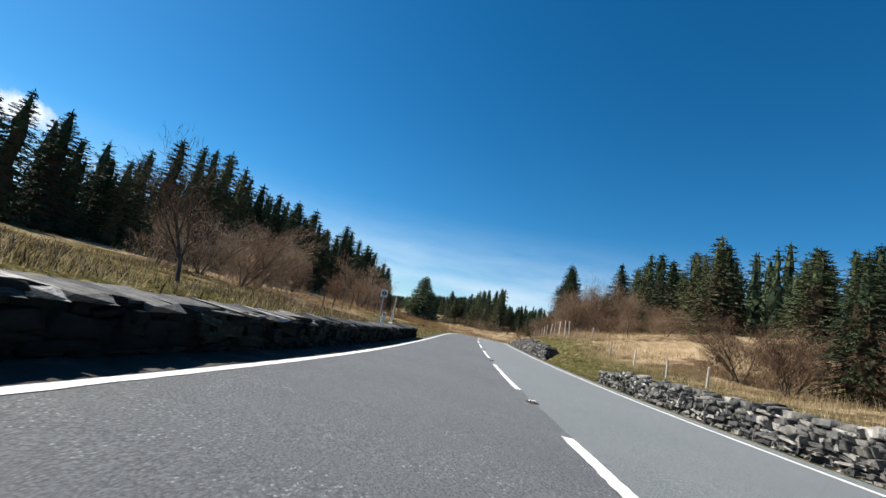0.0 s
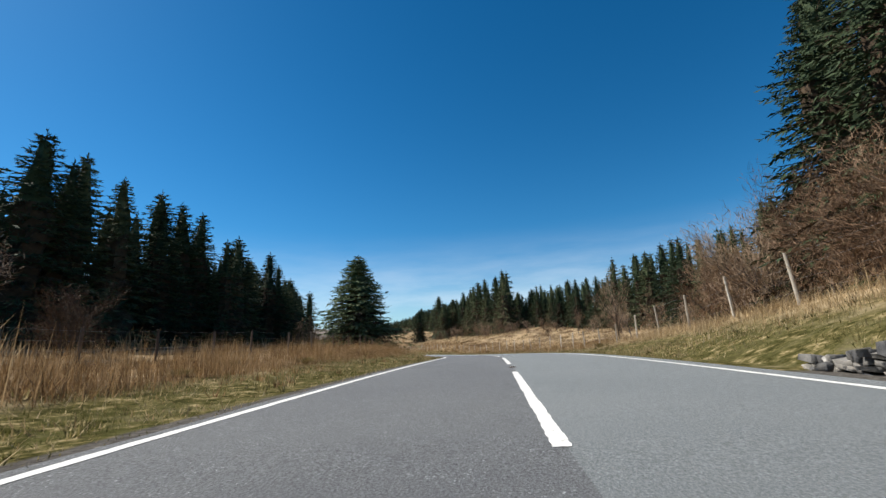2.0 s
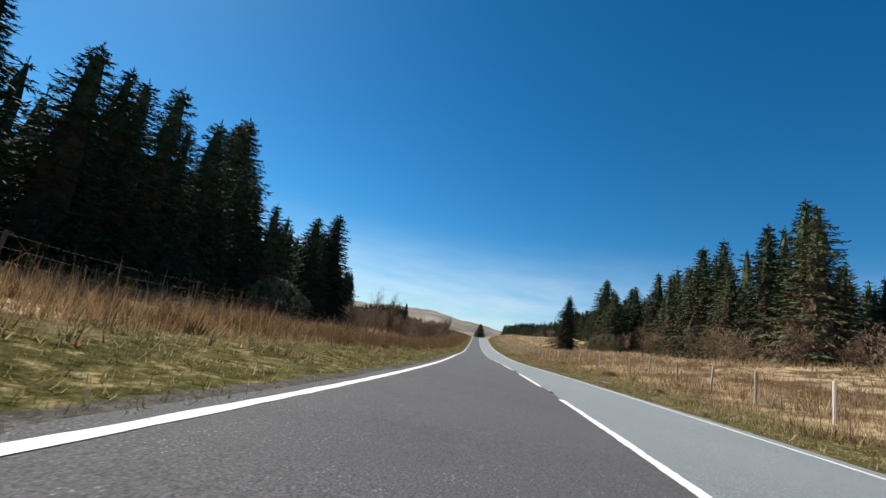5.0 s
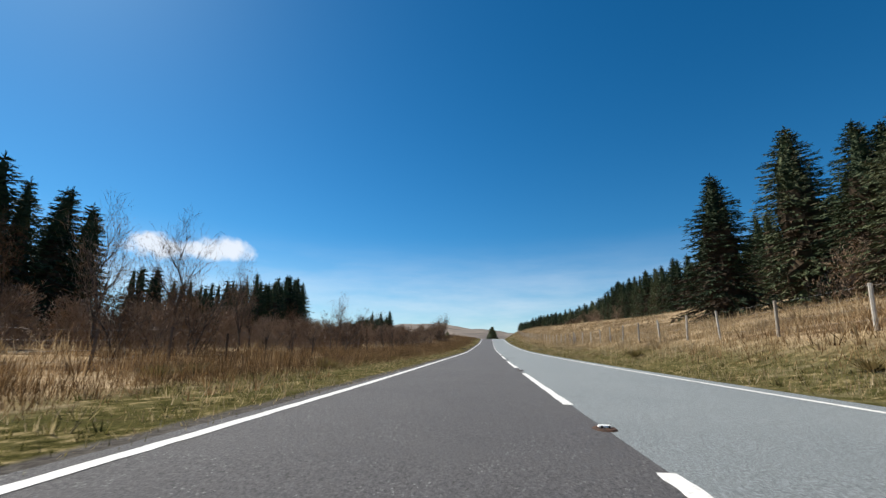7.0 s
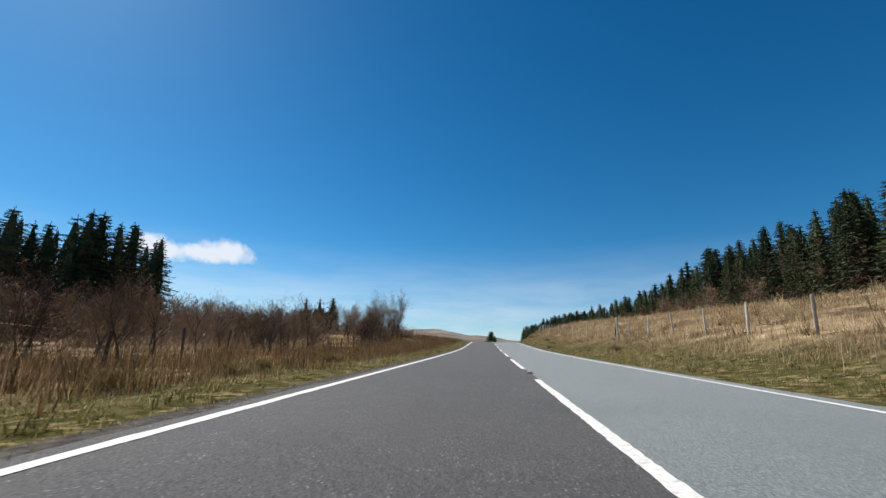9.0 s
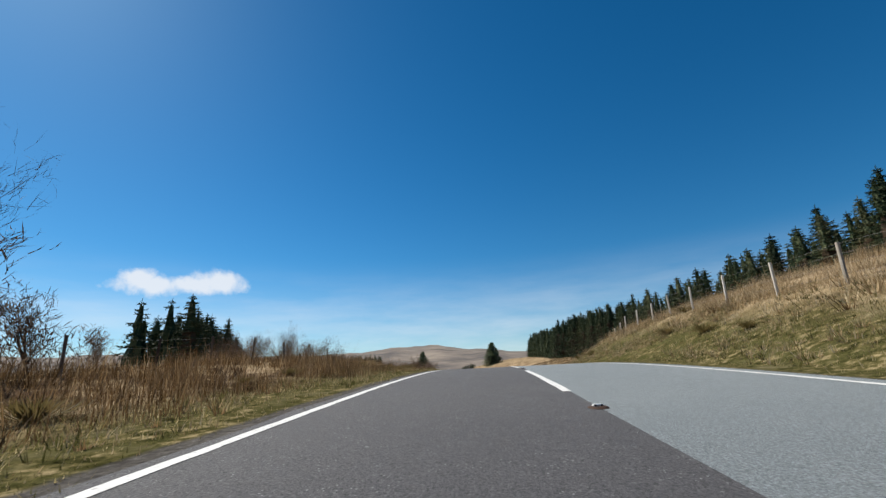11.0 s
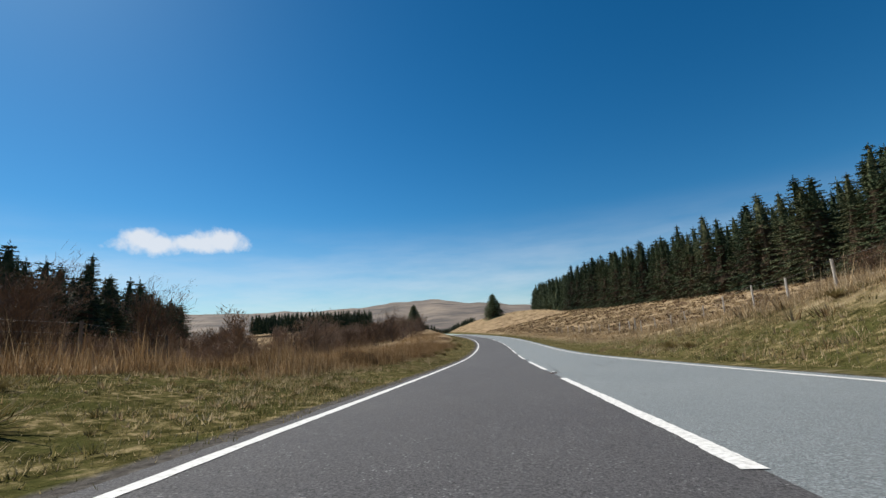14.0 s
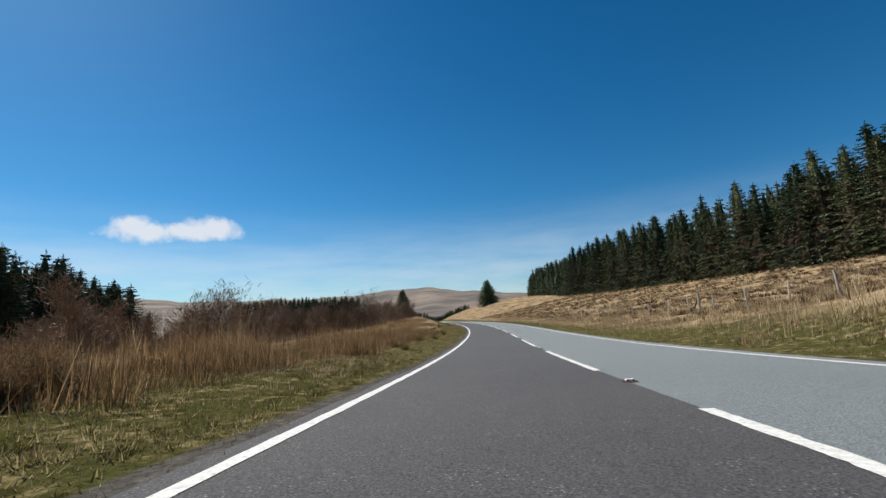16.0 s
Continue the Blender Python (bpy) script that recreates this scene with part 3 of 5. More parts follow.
# ---- trees ----
def tube(V, F, a, b, ra, rb, n=5):
    """Adds a tapered tube from a to b."""
    a, b = Vector(a), Vector(b)
    q = (b - a).to_track_quat("Z", "Y")
    i = len(V)
    for k in range(n):
        c = Vector((math.cos(2 * math.pi * k / n), math.sin(2 * math.pi * k / n), 0))
        V.append(a + q @ (c * ra))
        V.append(b + q @ (c * rb))
    for k in range(n):
        j = (k + 1) % n
        F.append((i + 2 * k, i + 2 * j, i + 2 * j + 1, i + 2 * k + 1))


def spruce_meshes(seed, h, radius, bare=0.06, whorls=34, boughs=8, sprays=7, fine=0.9, blunt=0.72):
    """Trunk and crown of a spruce: whorls of drooping boughs of unequal reach, each fringed with many small needle sprays, round a ragged heart of dead wood."""
    r = random.Random(seed)
    V, F = [], []
    lean = (r.uniform(-.012, .012) * h, r.uniform(-.012, .012) * h)
    for k in range(5):
        t0, t1 = k / 5, (k + 1) / 5
        tube(V, F, (lean[0] * t0, lean[1] * t0, h * t0 - 0.3), (lean[0] * t1, lean[1] * t1, h * t1 * 0.985 - 0.3), 0.014 * h * (1 - t0 * .93), 0.014 * h * (1 - t1 * .93), 6)
    trunk = mesh_np("trunk", [tuple(v) for v in V], F, M_BARK, True)
    V, F, dead = [], [], []
    lobes = [(r.uniform(0, 6.283), r.uniform(.05, .9), r.uniform(-.34, .34)) for _ in range(12)]

    def girth(t, az):
        """Reach of the crown at height share t towards az: broad below, with bulges and hollows, a spire on top."""
        g = radius * (1 - t) ** blunt
        if t < .12:
            g *= .74 + 2.1 * t
        for a, m_, k_ in lobes:
            g *= 1 + k_ * math.exp(-((t - m_) / .08) ** 2) * max(0, math.cos(az - a))
        return g + .02 * h / 12

    def face(a, b, c, old=False):
        i = len(V)
        V.extend((a, b, c))
        F.append((i, i + 1, i + 2))
        dead.append(1 if old else 0)

    def spray(c, out_, size, wide, old=False):
        """A half-leaf: root, tip and one shoulder."""
        w_ = Vector((r.uniform(-1, 1), r.uniform(-1, 1), r.uniform(-.4, 1))).cross(out_)
        w_ = w_.normalized() * size * wide if w_.length > .01 else Vector((size * wide, 0, 0))
        face(c - out_ * size * .25 - w_ * .3, c + out_ * size * r.uniform(.1, .5) + w_, c + out_ * size, old)

    rings, seg = 10, 7
    ring = []
    for k in range(rings):
        t = bare + (.93 - bare) * k / (rings - 1)
        ring.append([])
        for q in range(seg):
            az = 6.283 * q / seg
            g = girth(t, az) * r.uniform(.22, .46)
            ring[-1].append(Vector((lean[0] * t + math.cos(az) * g, lean[1] * t + math.sin(az) * g, h * t + r.uniform(-.25, .25))))
    for k in range(rings - 1):
        for q in range(seg):
            a, b, c, d = ring[k][q], ring[k][(q + 1) % seg], ring[k + 1][(q + 1) % seg], ring[k + 1][q]
            face(a, b, c, k < 6)
            face(a, c, d, k < 6)
    for w in range(whorls):
        t = bare + (.975 - bare) * ((w + r.random() * .9) / whorls) ** .92
        turn = r.random() * 6.283
        n = boughs if t < .7 else max(4, round(boughs * (1.25 - t) * 1.6))
        for b_ in range(n):
            az = turn + 6.283 * (b_ + r.uniform(-.35, .35)) / n
            L = girth(t, az) * (r.uniform(.72, 1.06) if r.random() < .88 else r.uniform(1.06, 1.18))
            d = Vector((math.cos(az), math.sin(az), 0.62 * (t - 0.55) + r.uniform(-.14, .14)))
            side = Vector((-math.sin(az), math.cos(az), 0))
            base = Vector((lean[0] * t, lean[1] * t, h * t))
            old = t < .45 and r.random() < .22
            for k in range(sprays):
                f = .26 + .74 * (k + r.random()) / sprays
                c = base + d * (L * f * .93) + Vector((0, 0, -0.20 * L * f * f + 0.26 * L * max(0, f - .72)))
                size = (0.20 + 0.11 * min(L, 2.6)) * r.uniform(.6, 1.35) * fine
                for sg_ in (-1, 1):
                    out_ = (d * r.uniform(.35, 1.0) + side * sg_ * r.uniform(.15, .95) + Vector((0, 0, r.uniform(-.75, .15)))).normalized()
                    spray(c + side * sg_ * r.uniform(0, .10) * L * (1 - f * .5), out_, size, r.uniform(.16, .30), old)
            tip = base + d * L * .93 + Vector((0, 0, -.12 * L))
            face(base + Vector((0, 0, .05)), base - Vector((0, 0, .05)), tip, True)
            spray(tip, (d + Vector((0, 0, .45))).normalized(), (.18 + .10 * min(L, 2.4)) * fine, .18, old)
    for k in range(14):                                  # the spire: a thin leader with short upturned shoots
        az, q = r.random() * 6.283, k / 13
        spray(Vector((lean[0], lean[1], h * (.93 + .062 * q))), Vector((math.cos(az) * (.9 - .8 * q), math.sin(az) * (.9 - .8 * q), .8)).normalized(), (.42 - .22 * q) * h / 12, .16)
    crown = mesh_np("crown", [tuple(v) for v in V], F, M_SPRUCE)
    crown.materials.append(M_DEAD)
    crown.polygons.foreach_set("material_index", np.array(dead, np.int32))
    return trunk, crown


def bare_meshes(seed, h, spread, twigs=170, stems=1, fine=0.012, mat=None, skirt=0.0, twig=None):
    """A leafless tree or shrub: stems, limbs, and many thin twigs."""
    r = random.Random(seed)
    V, F = [], []
    tips = []

    def limb(a, d, L, rad, level):
        steps = 3 if level < 2 else 2
        p0_ = Vector(a)
        for k in range(steps):
            d = (d + Vector((r.uniform(-.28, .28), r.uniform(-.28, .28), r.uniform(-.05, .22)))).normalized()
            p1 = p0_ + d * (L / steps)
            r0, r1 = rad * (1 - k / steps * .6), rad * (1 - (k + 1) / steps * .6)
            tube(V, F, p0_, p1, r0, r1, 5 if level == 0 else 4 if level == 1 else 3)
            tips.append((p1, d, level))
            if level < 2:
                for _ in range(2 if level == 0 else 2):
                    nd = (d + Vector((r.uniform(-1, 1), r.uniform(-1, 1), r.uniform(-.1, .6))) * spread).normalized()
                    limb(p1, nd, L * r.uniform(.42, .68), r1 * .62, level + 1)
            p0_ = p1
    for st in range(stems):
        az = r.random() * 6.28
        o = 0.0
        d = Vector((math.cos(az) * .35 * (stems > 1), math.sin(az) * .35 * (stems > 1), 1)).normalized()
        limb((math.cos(az) * o * r.random(), math.sin(az) * o * r.random(), -0.15), d, h * r.uniform(.5, .66), 0.016 * h / (stems ** .5) + .01, 0)
    wood = mesh_np("branch_frame", [tuple(v) for v in V], F, M_BARK if mat is None else mat)
    # twigs: forked thin shoots off the limbs, turned outwards and up, filling a rounded crown
    V, F = [], []
    hub = Vector((0, 0, h * .30))
    for k in range(twigs):
        p0_, d, level = tips[r.randrange(len(tips))]
        if level == 0 and r.random() < .6:
            continue
        out_ = (p0_ - hub).normalized() if (p0_ - hub).length > .01 else Vector((0, 0, 1))
        p0_ = p0_ + Vector((r.gauss(0, .045), r.gauss(0, .045), r.gauss(0, .04))) * h
        if r.random() < skirt:                       # low shoots from the root
            a_, q_ = r.random() * 6.283, h * .42 * r.random() ** .5
            p0_ = Vector((math.cos(a_) * q_, math.sin(a_) * q_, h * r.uniform(.02, .45)))
            out_ = Vector((math.cos(a_) * .35, math.sin(a_) * .35, 1))
        p0_.z = max(.05, p0_.z)
        d = (d * .5 + out_ * .8 + Vector((r.gauss(0, .55), r.gauss(0, .55), r.gauss(.15, .45)))).normalized()
        L = h * r.uniform(.05, .12)
        for fork in range(2):
            s_ = Vector((r.uniform(-1, 1), r.uniform(-1, 1), r.uniform(-1, 1))).cross(d).normalized() * fine * r.uniform(.6, 1.4)
            e = p0_ + d * L
            i = len(V)
            V.extend((p0_ - s_, p0_ + s_, e))
            F.append((i, i + 1, i + 2))
            p0_ = p0_ + d * L * r.uniform(.3, .6)
            d = (d + Vector((r.gauss(0, .5), r.gauss(0, .5), r.gauss(0, .4)))).normalized()
            L *= r.uniform(.6, .9)
    tw = mesh_np("twig_crown", [tuple(v) for v in V], F, twig or M_TWIG)
    return wood, tw


def plant(name, meshes, names_, place, turn, scale, label, category, group, wide=1.0):
    top = empty(name)
    for me_, nm in zip(meshes, names_):
        new(nm, me_).parent = top
    top.matrix_basis = Matrix.LocRotScale(Vector(place), Euler((0, 0, turn)), Vector((scale * wide, scale * wide, scale)))
    return tagged(top, label, category, group)


SPRUCES = [spruce_meshes(11 + i, 12.0, rad, bare, 38, 9, 9, .74, bl) for i, (rad, bare, bl) in enumerate(((2.9, .03, .80), (2.6, .04, .64), (3.1, .02, .88), (2.5, .05, .60), (2.8, .03, .74), (2.9, .02, .68)))]
BIG = spruce_meshes(40, 10.5, 4.2, .01, 50, 18, 11, .74, .74)
FINE = spruce_meshes(45, 11.0, 3.1, .02, 48, 13, 13, .54, .66)
LIGHT = [spruce_meshes(50 + i, 12.0, rad, .02, 15, 6, 3, 1.55)[1] for i, rad in enumerate((3.3, 2.9, 3.5))]
BARES = [bare_meshes(60 + i, 5.0, .62, 1300, 1, .0055) for i in range(3)]
SHRUBS = [bare_meshes(70 + i, 3.2, .80, 3400, 4, .0055, None, .3) for i in range(4)]
THICKET = [bare_meshes(80 + i, 3.2, .75, 1000, 2, .011, None, .42) for i in range(4)]
BRAMBLE = bare_meshes(95, 1.5, 1.0, 7000, 7, .006, None, .7, M_RUSSET_SHADE)
BIG[1].materials[0] = M_SAGE_SUNLIT
rnd = random.Random(4)
SPRUCE_LABEL = "dark green spruce standing at the edge of the plantation"
woods_v, woods_f, woods_n = [], [], [0]
LIGHT_CO = [np.array([v.co[:] for v in m_.vertices]) for m_ in LIGHT]
LIGHT_FA = [np.array([p_.vertices[:] for p_ in m_.polygons]) for m_ in LIGHT]


def behind(place, h, turn):
    """Adds a tree to the joined woods behind the front rows."""
    k = rnd.randrange(3)
    c, s_ = math.cos(turn) * h / 12, math.sin(turn) * h / 12
    co = LIGHT_CO[k] @ np.array([[c, s_, 0], [-s_, c, 0], [0, 0, h / 12]]) + np.asarray(place)
    woods_v.append(co)
    woods_f.append(LIGHT_FA[k] + woods_n[0])
    woods_n[0] += len(co)


def forest(rows, spacing, h0, h1, group, jitter=1.0, front=1):
    """Spruces in rows, each from (s0, u0) to (s1, u1): the first rows are trees of their own, the rest joins the woods behind."""
    for i, (s0, u0, s1, u1) in enumerate(rows):
        n = max(1, int(math.hypot(s1 - s0, u1 - u0) / spacing))
        for k in range(n):
            f = (k + rnd.uniform(.1, .9)) / n
            s, u = s0 + (s1 - s0) * f + rnd.uniform(-jitter, jitter), u0 + (u1 - u0) * f + rnd.uniform(-jitter, jitter)
            h = rnd.uniform(h0, h1)
            if i < front:
                plant("spruce", SPRUCES[rnd.randrange(6)], ("trunk", "crown"), on_land(s, u), rnd.uniform(0, 6.28), h / 12, SPRUCE_LABEL, "tree", group, rnd.uniform(1.05, 1.4) * max(1, 10 / h) ** .7)
            else:
                behind(on_land(s, u), h, rnd.uniform(0, 6.28))


forest([(22, -32, 44, -31), (26, -36, 44, -35), (28, -41, 46, -40)], 1.9, 6.2, 9.4, "left plantation", front=1)
forest([(43, -31, 50, -31), (44, -35, 51, -34)], 1.8, 12, 14, "left plantation", front=2)
forest([(50, -31, 62, -30), (51, -35, 64, -34), (52, -40, 66, -40)], 1.9, 10.5, 12.5, "left plantation", front=1)
forest([(62, -30, 80, -24), (64, -34, 82, -28), (66, -40, 84, -33)], 1.9, 10.5, 13, "left plantation", front=1)
forest([(80, -24, 87, -21), (82, -28, 89, -25)], 1.9, 9.5, 11.5, "left plantation", front=1)
forest([(44, -33, 62, -32), (62, -32, 88, -23.5), (88, -23, 122, -21)], 1.7, 7, 9.5, "", front=0)
forest([(86, -21, 122, -19), (88, -25, 124, -23), (92, -29, 124, -27)], 2.3, 7.5, 10.5, "left plantation", front=1)
forest([(124, -21, 148, -23), (126, -26, 150, -28), (128, -31, 150, -33)], 2.3, 9, 13, "left plantation by the straight", front=1)
forest([(150, -24, 186, -26), (150, -29, 186, -30), (150, -34, 184, -36), (150, -42, 182, -44)], 2.9, 9, 12.5, "left plantation by the straight", front=1)
forest([(203, -44, 221, -47), (203, -49, 222, -52)], 2.6, 15, 17.5, "tall left plantation in the dip")
forest([(226, -46, 270, -55), (230, -51, 270, -60)], 3.2, 8.5, 11.5, "left plantation in the dip")
forest([(296, -60, 316, -64), (297, -65, 318, -68)], 2.6, 17, 20, "tall left plantation in the dip")
forest([(270, -55, 296, -60), (270, -60, 297, -64), (270, -65, 318, -73)], 3.0, 13.5, 16.5, "tall left plantation in the dip")
forest([(322, -74, 350, -80), (320, -80, 350, -86)], 3.2, 5, 7.5, "left plantation in the dip")
forest([(186, -28, 197, -30), (186, -33, 197, -35)], 2.2, 9.5, 11.5, "left plantation in the thicket")
forest([(430, -72, 475, -92), (434, -77, 478, -97)], 2.2, 12, 15, "", front=0)
forest([(350, -41, 372, -51), (350, -45, 372, -55), (350, -49, 372, -60)], 2.2, 12, 14.5, "left plantation past the crest", front=1)
forest([(372, -51, 400, -61), (372, -55, 400, -66), (372, -60, 400, -71)], 2.3, 14.5, 17, "left plantation past the crest", front=1)
forest([(400, -61, 440, -73), (400, -66, 440, -78), (400, -71, 440, -83)], 2.4, 17, 20, "left plantation past the crest", front=1)
forest([(20, 22, 36, 18), (24, 26, 38, 23)], 2.4, 5.5, 7.5, "right plantation on the bank", front=1)
forest([(36, 16.5, 62, 16), (62, 16, 78, 19), (34, 20, 80, 23), (36, 25, 80, 28), (34, 30, 60, 32)], 2.4, 6.8, 9.4, "right plantation on the bank", front=2)
forest([(80, 27, 118, 30), (82, 31, 118, 34)], 2.3, 9.5, 12, "right plantation past the field")
forest([(118, 31, 125, 32), (125, 32, 204, 34), (84, 33, 204, 37), (90, 38, 205, 42)], 2.3, 7.2, 10, "right plantation past the field", front=2)
forest([(150, 27, 200, 30), (160, 32, 206, 35)], 4.0, 12, 16.5, "right plantation by the straight")
forest([(222, 38, 330, 42), (226, 42, 332, 46), (230, 47, 334, 51)], 2.4, 9.5, 13, "right plantation on the slope")
forest([(332, 45, 420, 46), (334, 50, 420, 50), (338, 55, 420, 55), (345, 62, 420, 62)], 2.5, 13, 16.3, "right plantation past the crest", front=1)
forest([(420, 45, 490, 42), (422, 49, 492, 46), (424, 54, 492, 51)], 2.8, 14, 16.5, "right plantation past the crest", front=1)
forest([(490, 42, 560, 47), (492, 46, 560, 51), (494, 52, 560, 56)], 3.0, 12.5, 14.5, "", front=0)
forest([(560, 47, 600, 55), (560, 51, 600, 59)], 2.6, 9, 13, "", front=0)
forest([(600, 55, 660, 68), (600, 59, 660, 72)], 2.6, 5, 9, "", front=0)
forest([(790, -30, 800, 34), (793, -30, 803, 34), (796, -30, 806, 36)], 1.5, 4.5, 6.5, "", front=0)
forest([(582, -46, 588, -118), (585, -46, 592, -118), (588, -46, 596, -120), (592, -48, 600, -122)], 2.0, 9, 12, "", front=0)
plant("spruce", BIG, ("trunk", "crown"), on_land(100.6, -11.1, -.5), 0.4, 1.06, "broad blue-green spruce standing alone on the verge", "tree", "", 1.3)
for s, u, h in ((212, 25.2, 15.5), (209, 17.1, 11.8), (176.6, -25.0, 16.6), (174, -27, 15.0), (160.7, -33.0, 22.5), (157, -31, 20), (62.4, 10.5, 10.8), (66, 11.5, 11.5), (205, 25, 12.5), (203, 28.5, 13), (208, 29.5, 13), (200.5, 24, 11.5), (20.5, 14.5, 6)):
    plant("spruce", FINE, ("trunk", "crown"), on_land(s, u), h, h / 11, "spruce standing forward of the plantation", "tree", "", 1.0 if 50 < s < 70 else 1.2)
plant("spruce", BIG, ("trunk", "crown"), on_land(604, 29.2), 1.0, 15.3 / 10.5, "lone spruce on the far rise beyond the bend", "tree", "", 1.45)
plant("spruce", BIG, ("trunk", "crown"), on_land(513, -17.4), 1.0, 1.05, "leaning spruce above the brown thicket at the bend", "tree", "", 1.2)


def build_woods():
    me_ = mesh_np("woods", np.concatenate(woods_v), np.concatenate(woods_f), M_FARWOOD)
    tagged(new("woods", me_), "dense dark spruce plantation behind the front rows", "woods", kind="stuff")


build_woods()


# ---- bare trees and thickets ----
def shrub(s, u, h, label="leafless brown shrub in dry grass", group="shrubs"):
    kinds = SHRUBS if s < 80 or s > 320 and u > -12 else THICKET
    plant("shrub", kinds[rnd.randrange(4)], ("branch_frame", "twig_crown"), on_land(s, u), rnd.uniform(0, 6.28), h / 3.2, label, "shrub", group, rnd.uniform(1.1, 1.5))


def bare_tree(s, u, h, label="leafless grey-brown young tree", group="bare trees"):
    plant("bare_tree", BARES[rnd.randrange(3)], ("branch_frame", "twig_crown"), on_land(s, u), rnd.uniform(0, 6.28), h / 5.0, label, "tree", group)


thick_v, thick_f, thick_n = [], [], [0]
THICK_DATA = [[(np.array([v.co[:] for v in m_.vertices]), [tuple(p_.vertices) for p_ in m_.polygons]) for m_ in bare_meshes(90 + i, 3.2, .75, 1150, 1, .014, None, .42)] for i in range(4)]


def undergrowth(s, u, h):
    """Adds a shrub to the joined thicket too deep to tell its bushes apart."""
    a, k = rnd.uniform(0, 6.28), h / 3.2
    for co, fa in THICK_DATA[rnd.randrange(4)]:
        m_ = np.array([[math.cos(a) * 1.3, math.sin(a) * 1.3, 0], [-math.sin(a) * 1.3, math.cos(a) * 1.3, 0], [0, 0, 1]]) * k
        thick_v.append(co @ m_ + on_land(s, u))
        for f in fa:
            thick_f.append((f[0] + thick_n[0], f[1] + thick_n[0], f[2] + thick_n[0]))
            if len(f) == 4:
                thick_f.append((f[0] + thick_n[0], f[2] + thick_n[0], f[3] + thick_n[0]))
        thick_n[0] += len(co)


def scatter(n, s0, s1, u0, u1, h0, h1, share_tree, label, group):
    for k in range(n):
        s, u, h = s0 + (s1 - s0) * (k + rnd.random()) / n, rnd.uniform(u0, u1), rnd.uniform(h0, h1)
        if u < -21:
            undergrowth(s, u, h)
        elif rnd.random() < share_tree:
            bare_tree(s, u, h * 1.3, "leafless tree in the brown thicket", group)
        else:
            shrub(s, u, h, label, group)


def build_thickets():
    bare_tree(12.9, -8.5, 3.7, "leafless tree with pale twisted limbs above the parapet", "")
    for s, u, h in ((21, -15.5, 2.9), (24, -15.3, 3.3), (27.2, -14.7, 4.1), (32, -16.3, 4.4), (34.4, -17.5, 4.4), (40.8, -17.5, 3.4), (49, -16.3, 3.2), (55.5, -15.5, 5.6), (59.5, -16.3, 4.3), (62, -17, 3.7), (66, -15.5, 2.5), (100, -16, 3.6)):
        shrub(s, u, h, "dense leafless brown shrub before the spruces", "shrubs before the left plantation")
    scatter(12, 34, 46, 9.5, 15, 1.3, 2.2, .2, "low leafless brown shrub on the bank", "bank thicket")
    scatter(44, 46, 62, 9.0, 15, 2.6, 4.4, .35, "leafless brown shrub on the bank", "bank thicket")
    scatter(10, 62, 72, 9.5, 15, 1.6, 2.6, .2, "leafless brown shrub on the bank", "bank thicket")
    scatter(12, 57, 72, 8.7, 10.3, 2.2, 3.4, .5, "leafless brown shrub behind the bank fence", "bank thicket")
    scatter(9, 4, 26, 9, 16, 2, 3.6, .2, "leafless brown shrub behind the wall", "field shrubs")
    bare_tree(58, 14, 6.0, "tall thin leafless birch", "")
    bare_tree(84.4, 10, 4.4, "leafless tree behind the fence", "")
    bare_tree(96, 17, 4.5, "leafless tree before the plantation", "")
    scatter(16, 96, 160, 22, 29, 2, 3.4, .2, "leafless brown shrub before the plantation", "shrubs before the right plantation")
    scatter(14, 150, 205, 18, 27, 2.2, 4.2, .3, "leafless brown shrub before the plantation", "shrubs before the right plantation")
    scatter(18, 300, 372, 26, 40, 2.2, 4.0, .2, "leafless brown shrub at the foot of the plantation", "slope thicket")
    scatter(190, 184, 308, -34, -13.5, 2.2, 3.8, .18, "leafless brown shrub in the roadside thicket", "roadside thicket")
    scatter(80, 200, 330, -58, -30, 3.2, 5.2, .2, "leafless brown shrub in the roadside thicket", "roadside thicket")
    scatter(24, 330, 354, -30, -17, 1.5, 2.4, .1, "leafless brown shrub on the falling ground", "valley thicket")
    scatter(110, 356, 425, -42, -17, 2.6, 4.2, .08, "leafless brown shrub on the falling ground", "valley thicket")
    for k in range(12):
        plant("shrub", SHRUBS[k % 4], ("branch_frame", "twig_crown"), on_land(335.5 + 1.25 * k, rnd.uniform(-30, -21)), k, rnd.uniform(3.4, 4.8) / 3.2, "tall leafless brown shrub before the spruces", "shrub", "shrubs before the spruces", 1.15)
        if k % 4 == 1:
            bare_tree(336 + 1.2 * k, rnd.uniform(-31, -20.5), rnd.uniform(4.2, 5.6), "tall leafless brown tree before the spruces", "bare trees before the spruces")
    scatter(60, 392, 476, -34, -13, 3.0, 4.8, .12, "russet leafless shrub on the brow", "brow thicket")
    plant("bare_tree", SHRUBS[1], ("branch_frame", "twig_crown"), on_land(379, -33.6), 1.0, 4.8 / 3.2, "pale round leafless tree in the valley", "tree", "", 1.25)
    scatter(46, 440, 508, -30, -14, 3.4, 5.4, .1, "russet leafless shrub on the brow", "brow thicket")
    for s, u, h in ((288, -13.5, 4.2), (290, -14.2, 5.0), (292.5, -15, 4.8), (296, -14.6, 4.4), (299, -16, 4.2), (302, -15, 5.2), (303.5, -14, 5.6), (270.5, -15.5, 3.7), (268, -15.2, 3.6)):
        bare_tree(s, u, h, "leafless many-branched tree at the thicket's edge", "thicket edge")
        shrub(s + .8, u - 1.2, h * .75, "leafless brown shrub in the roadside thicket", "roadside thicket")
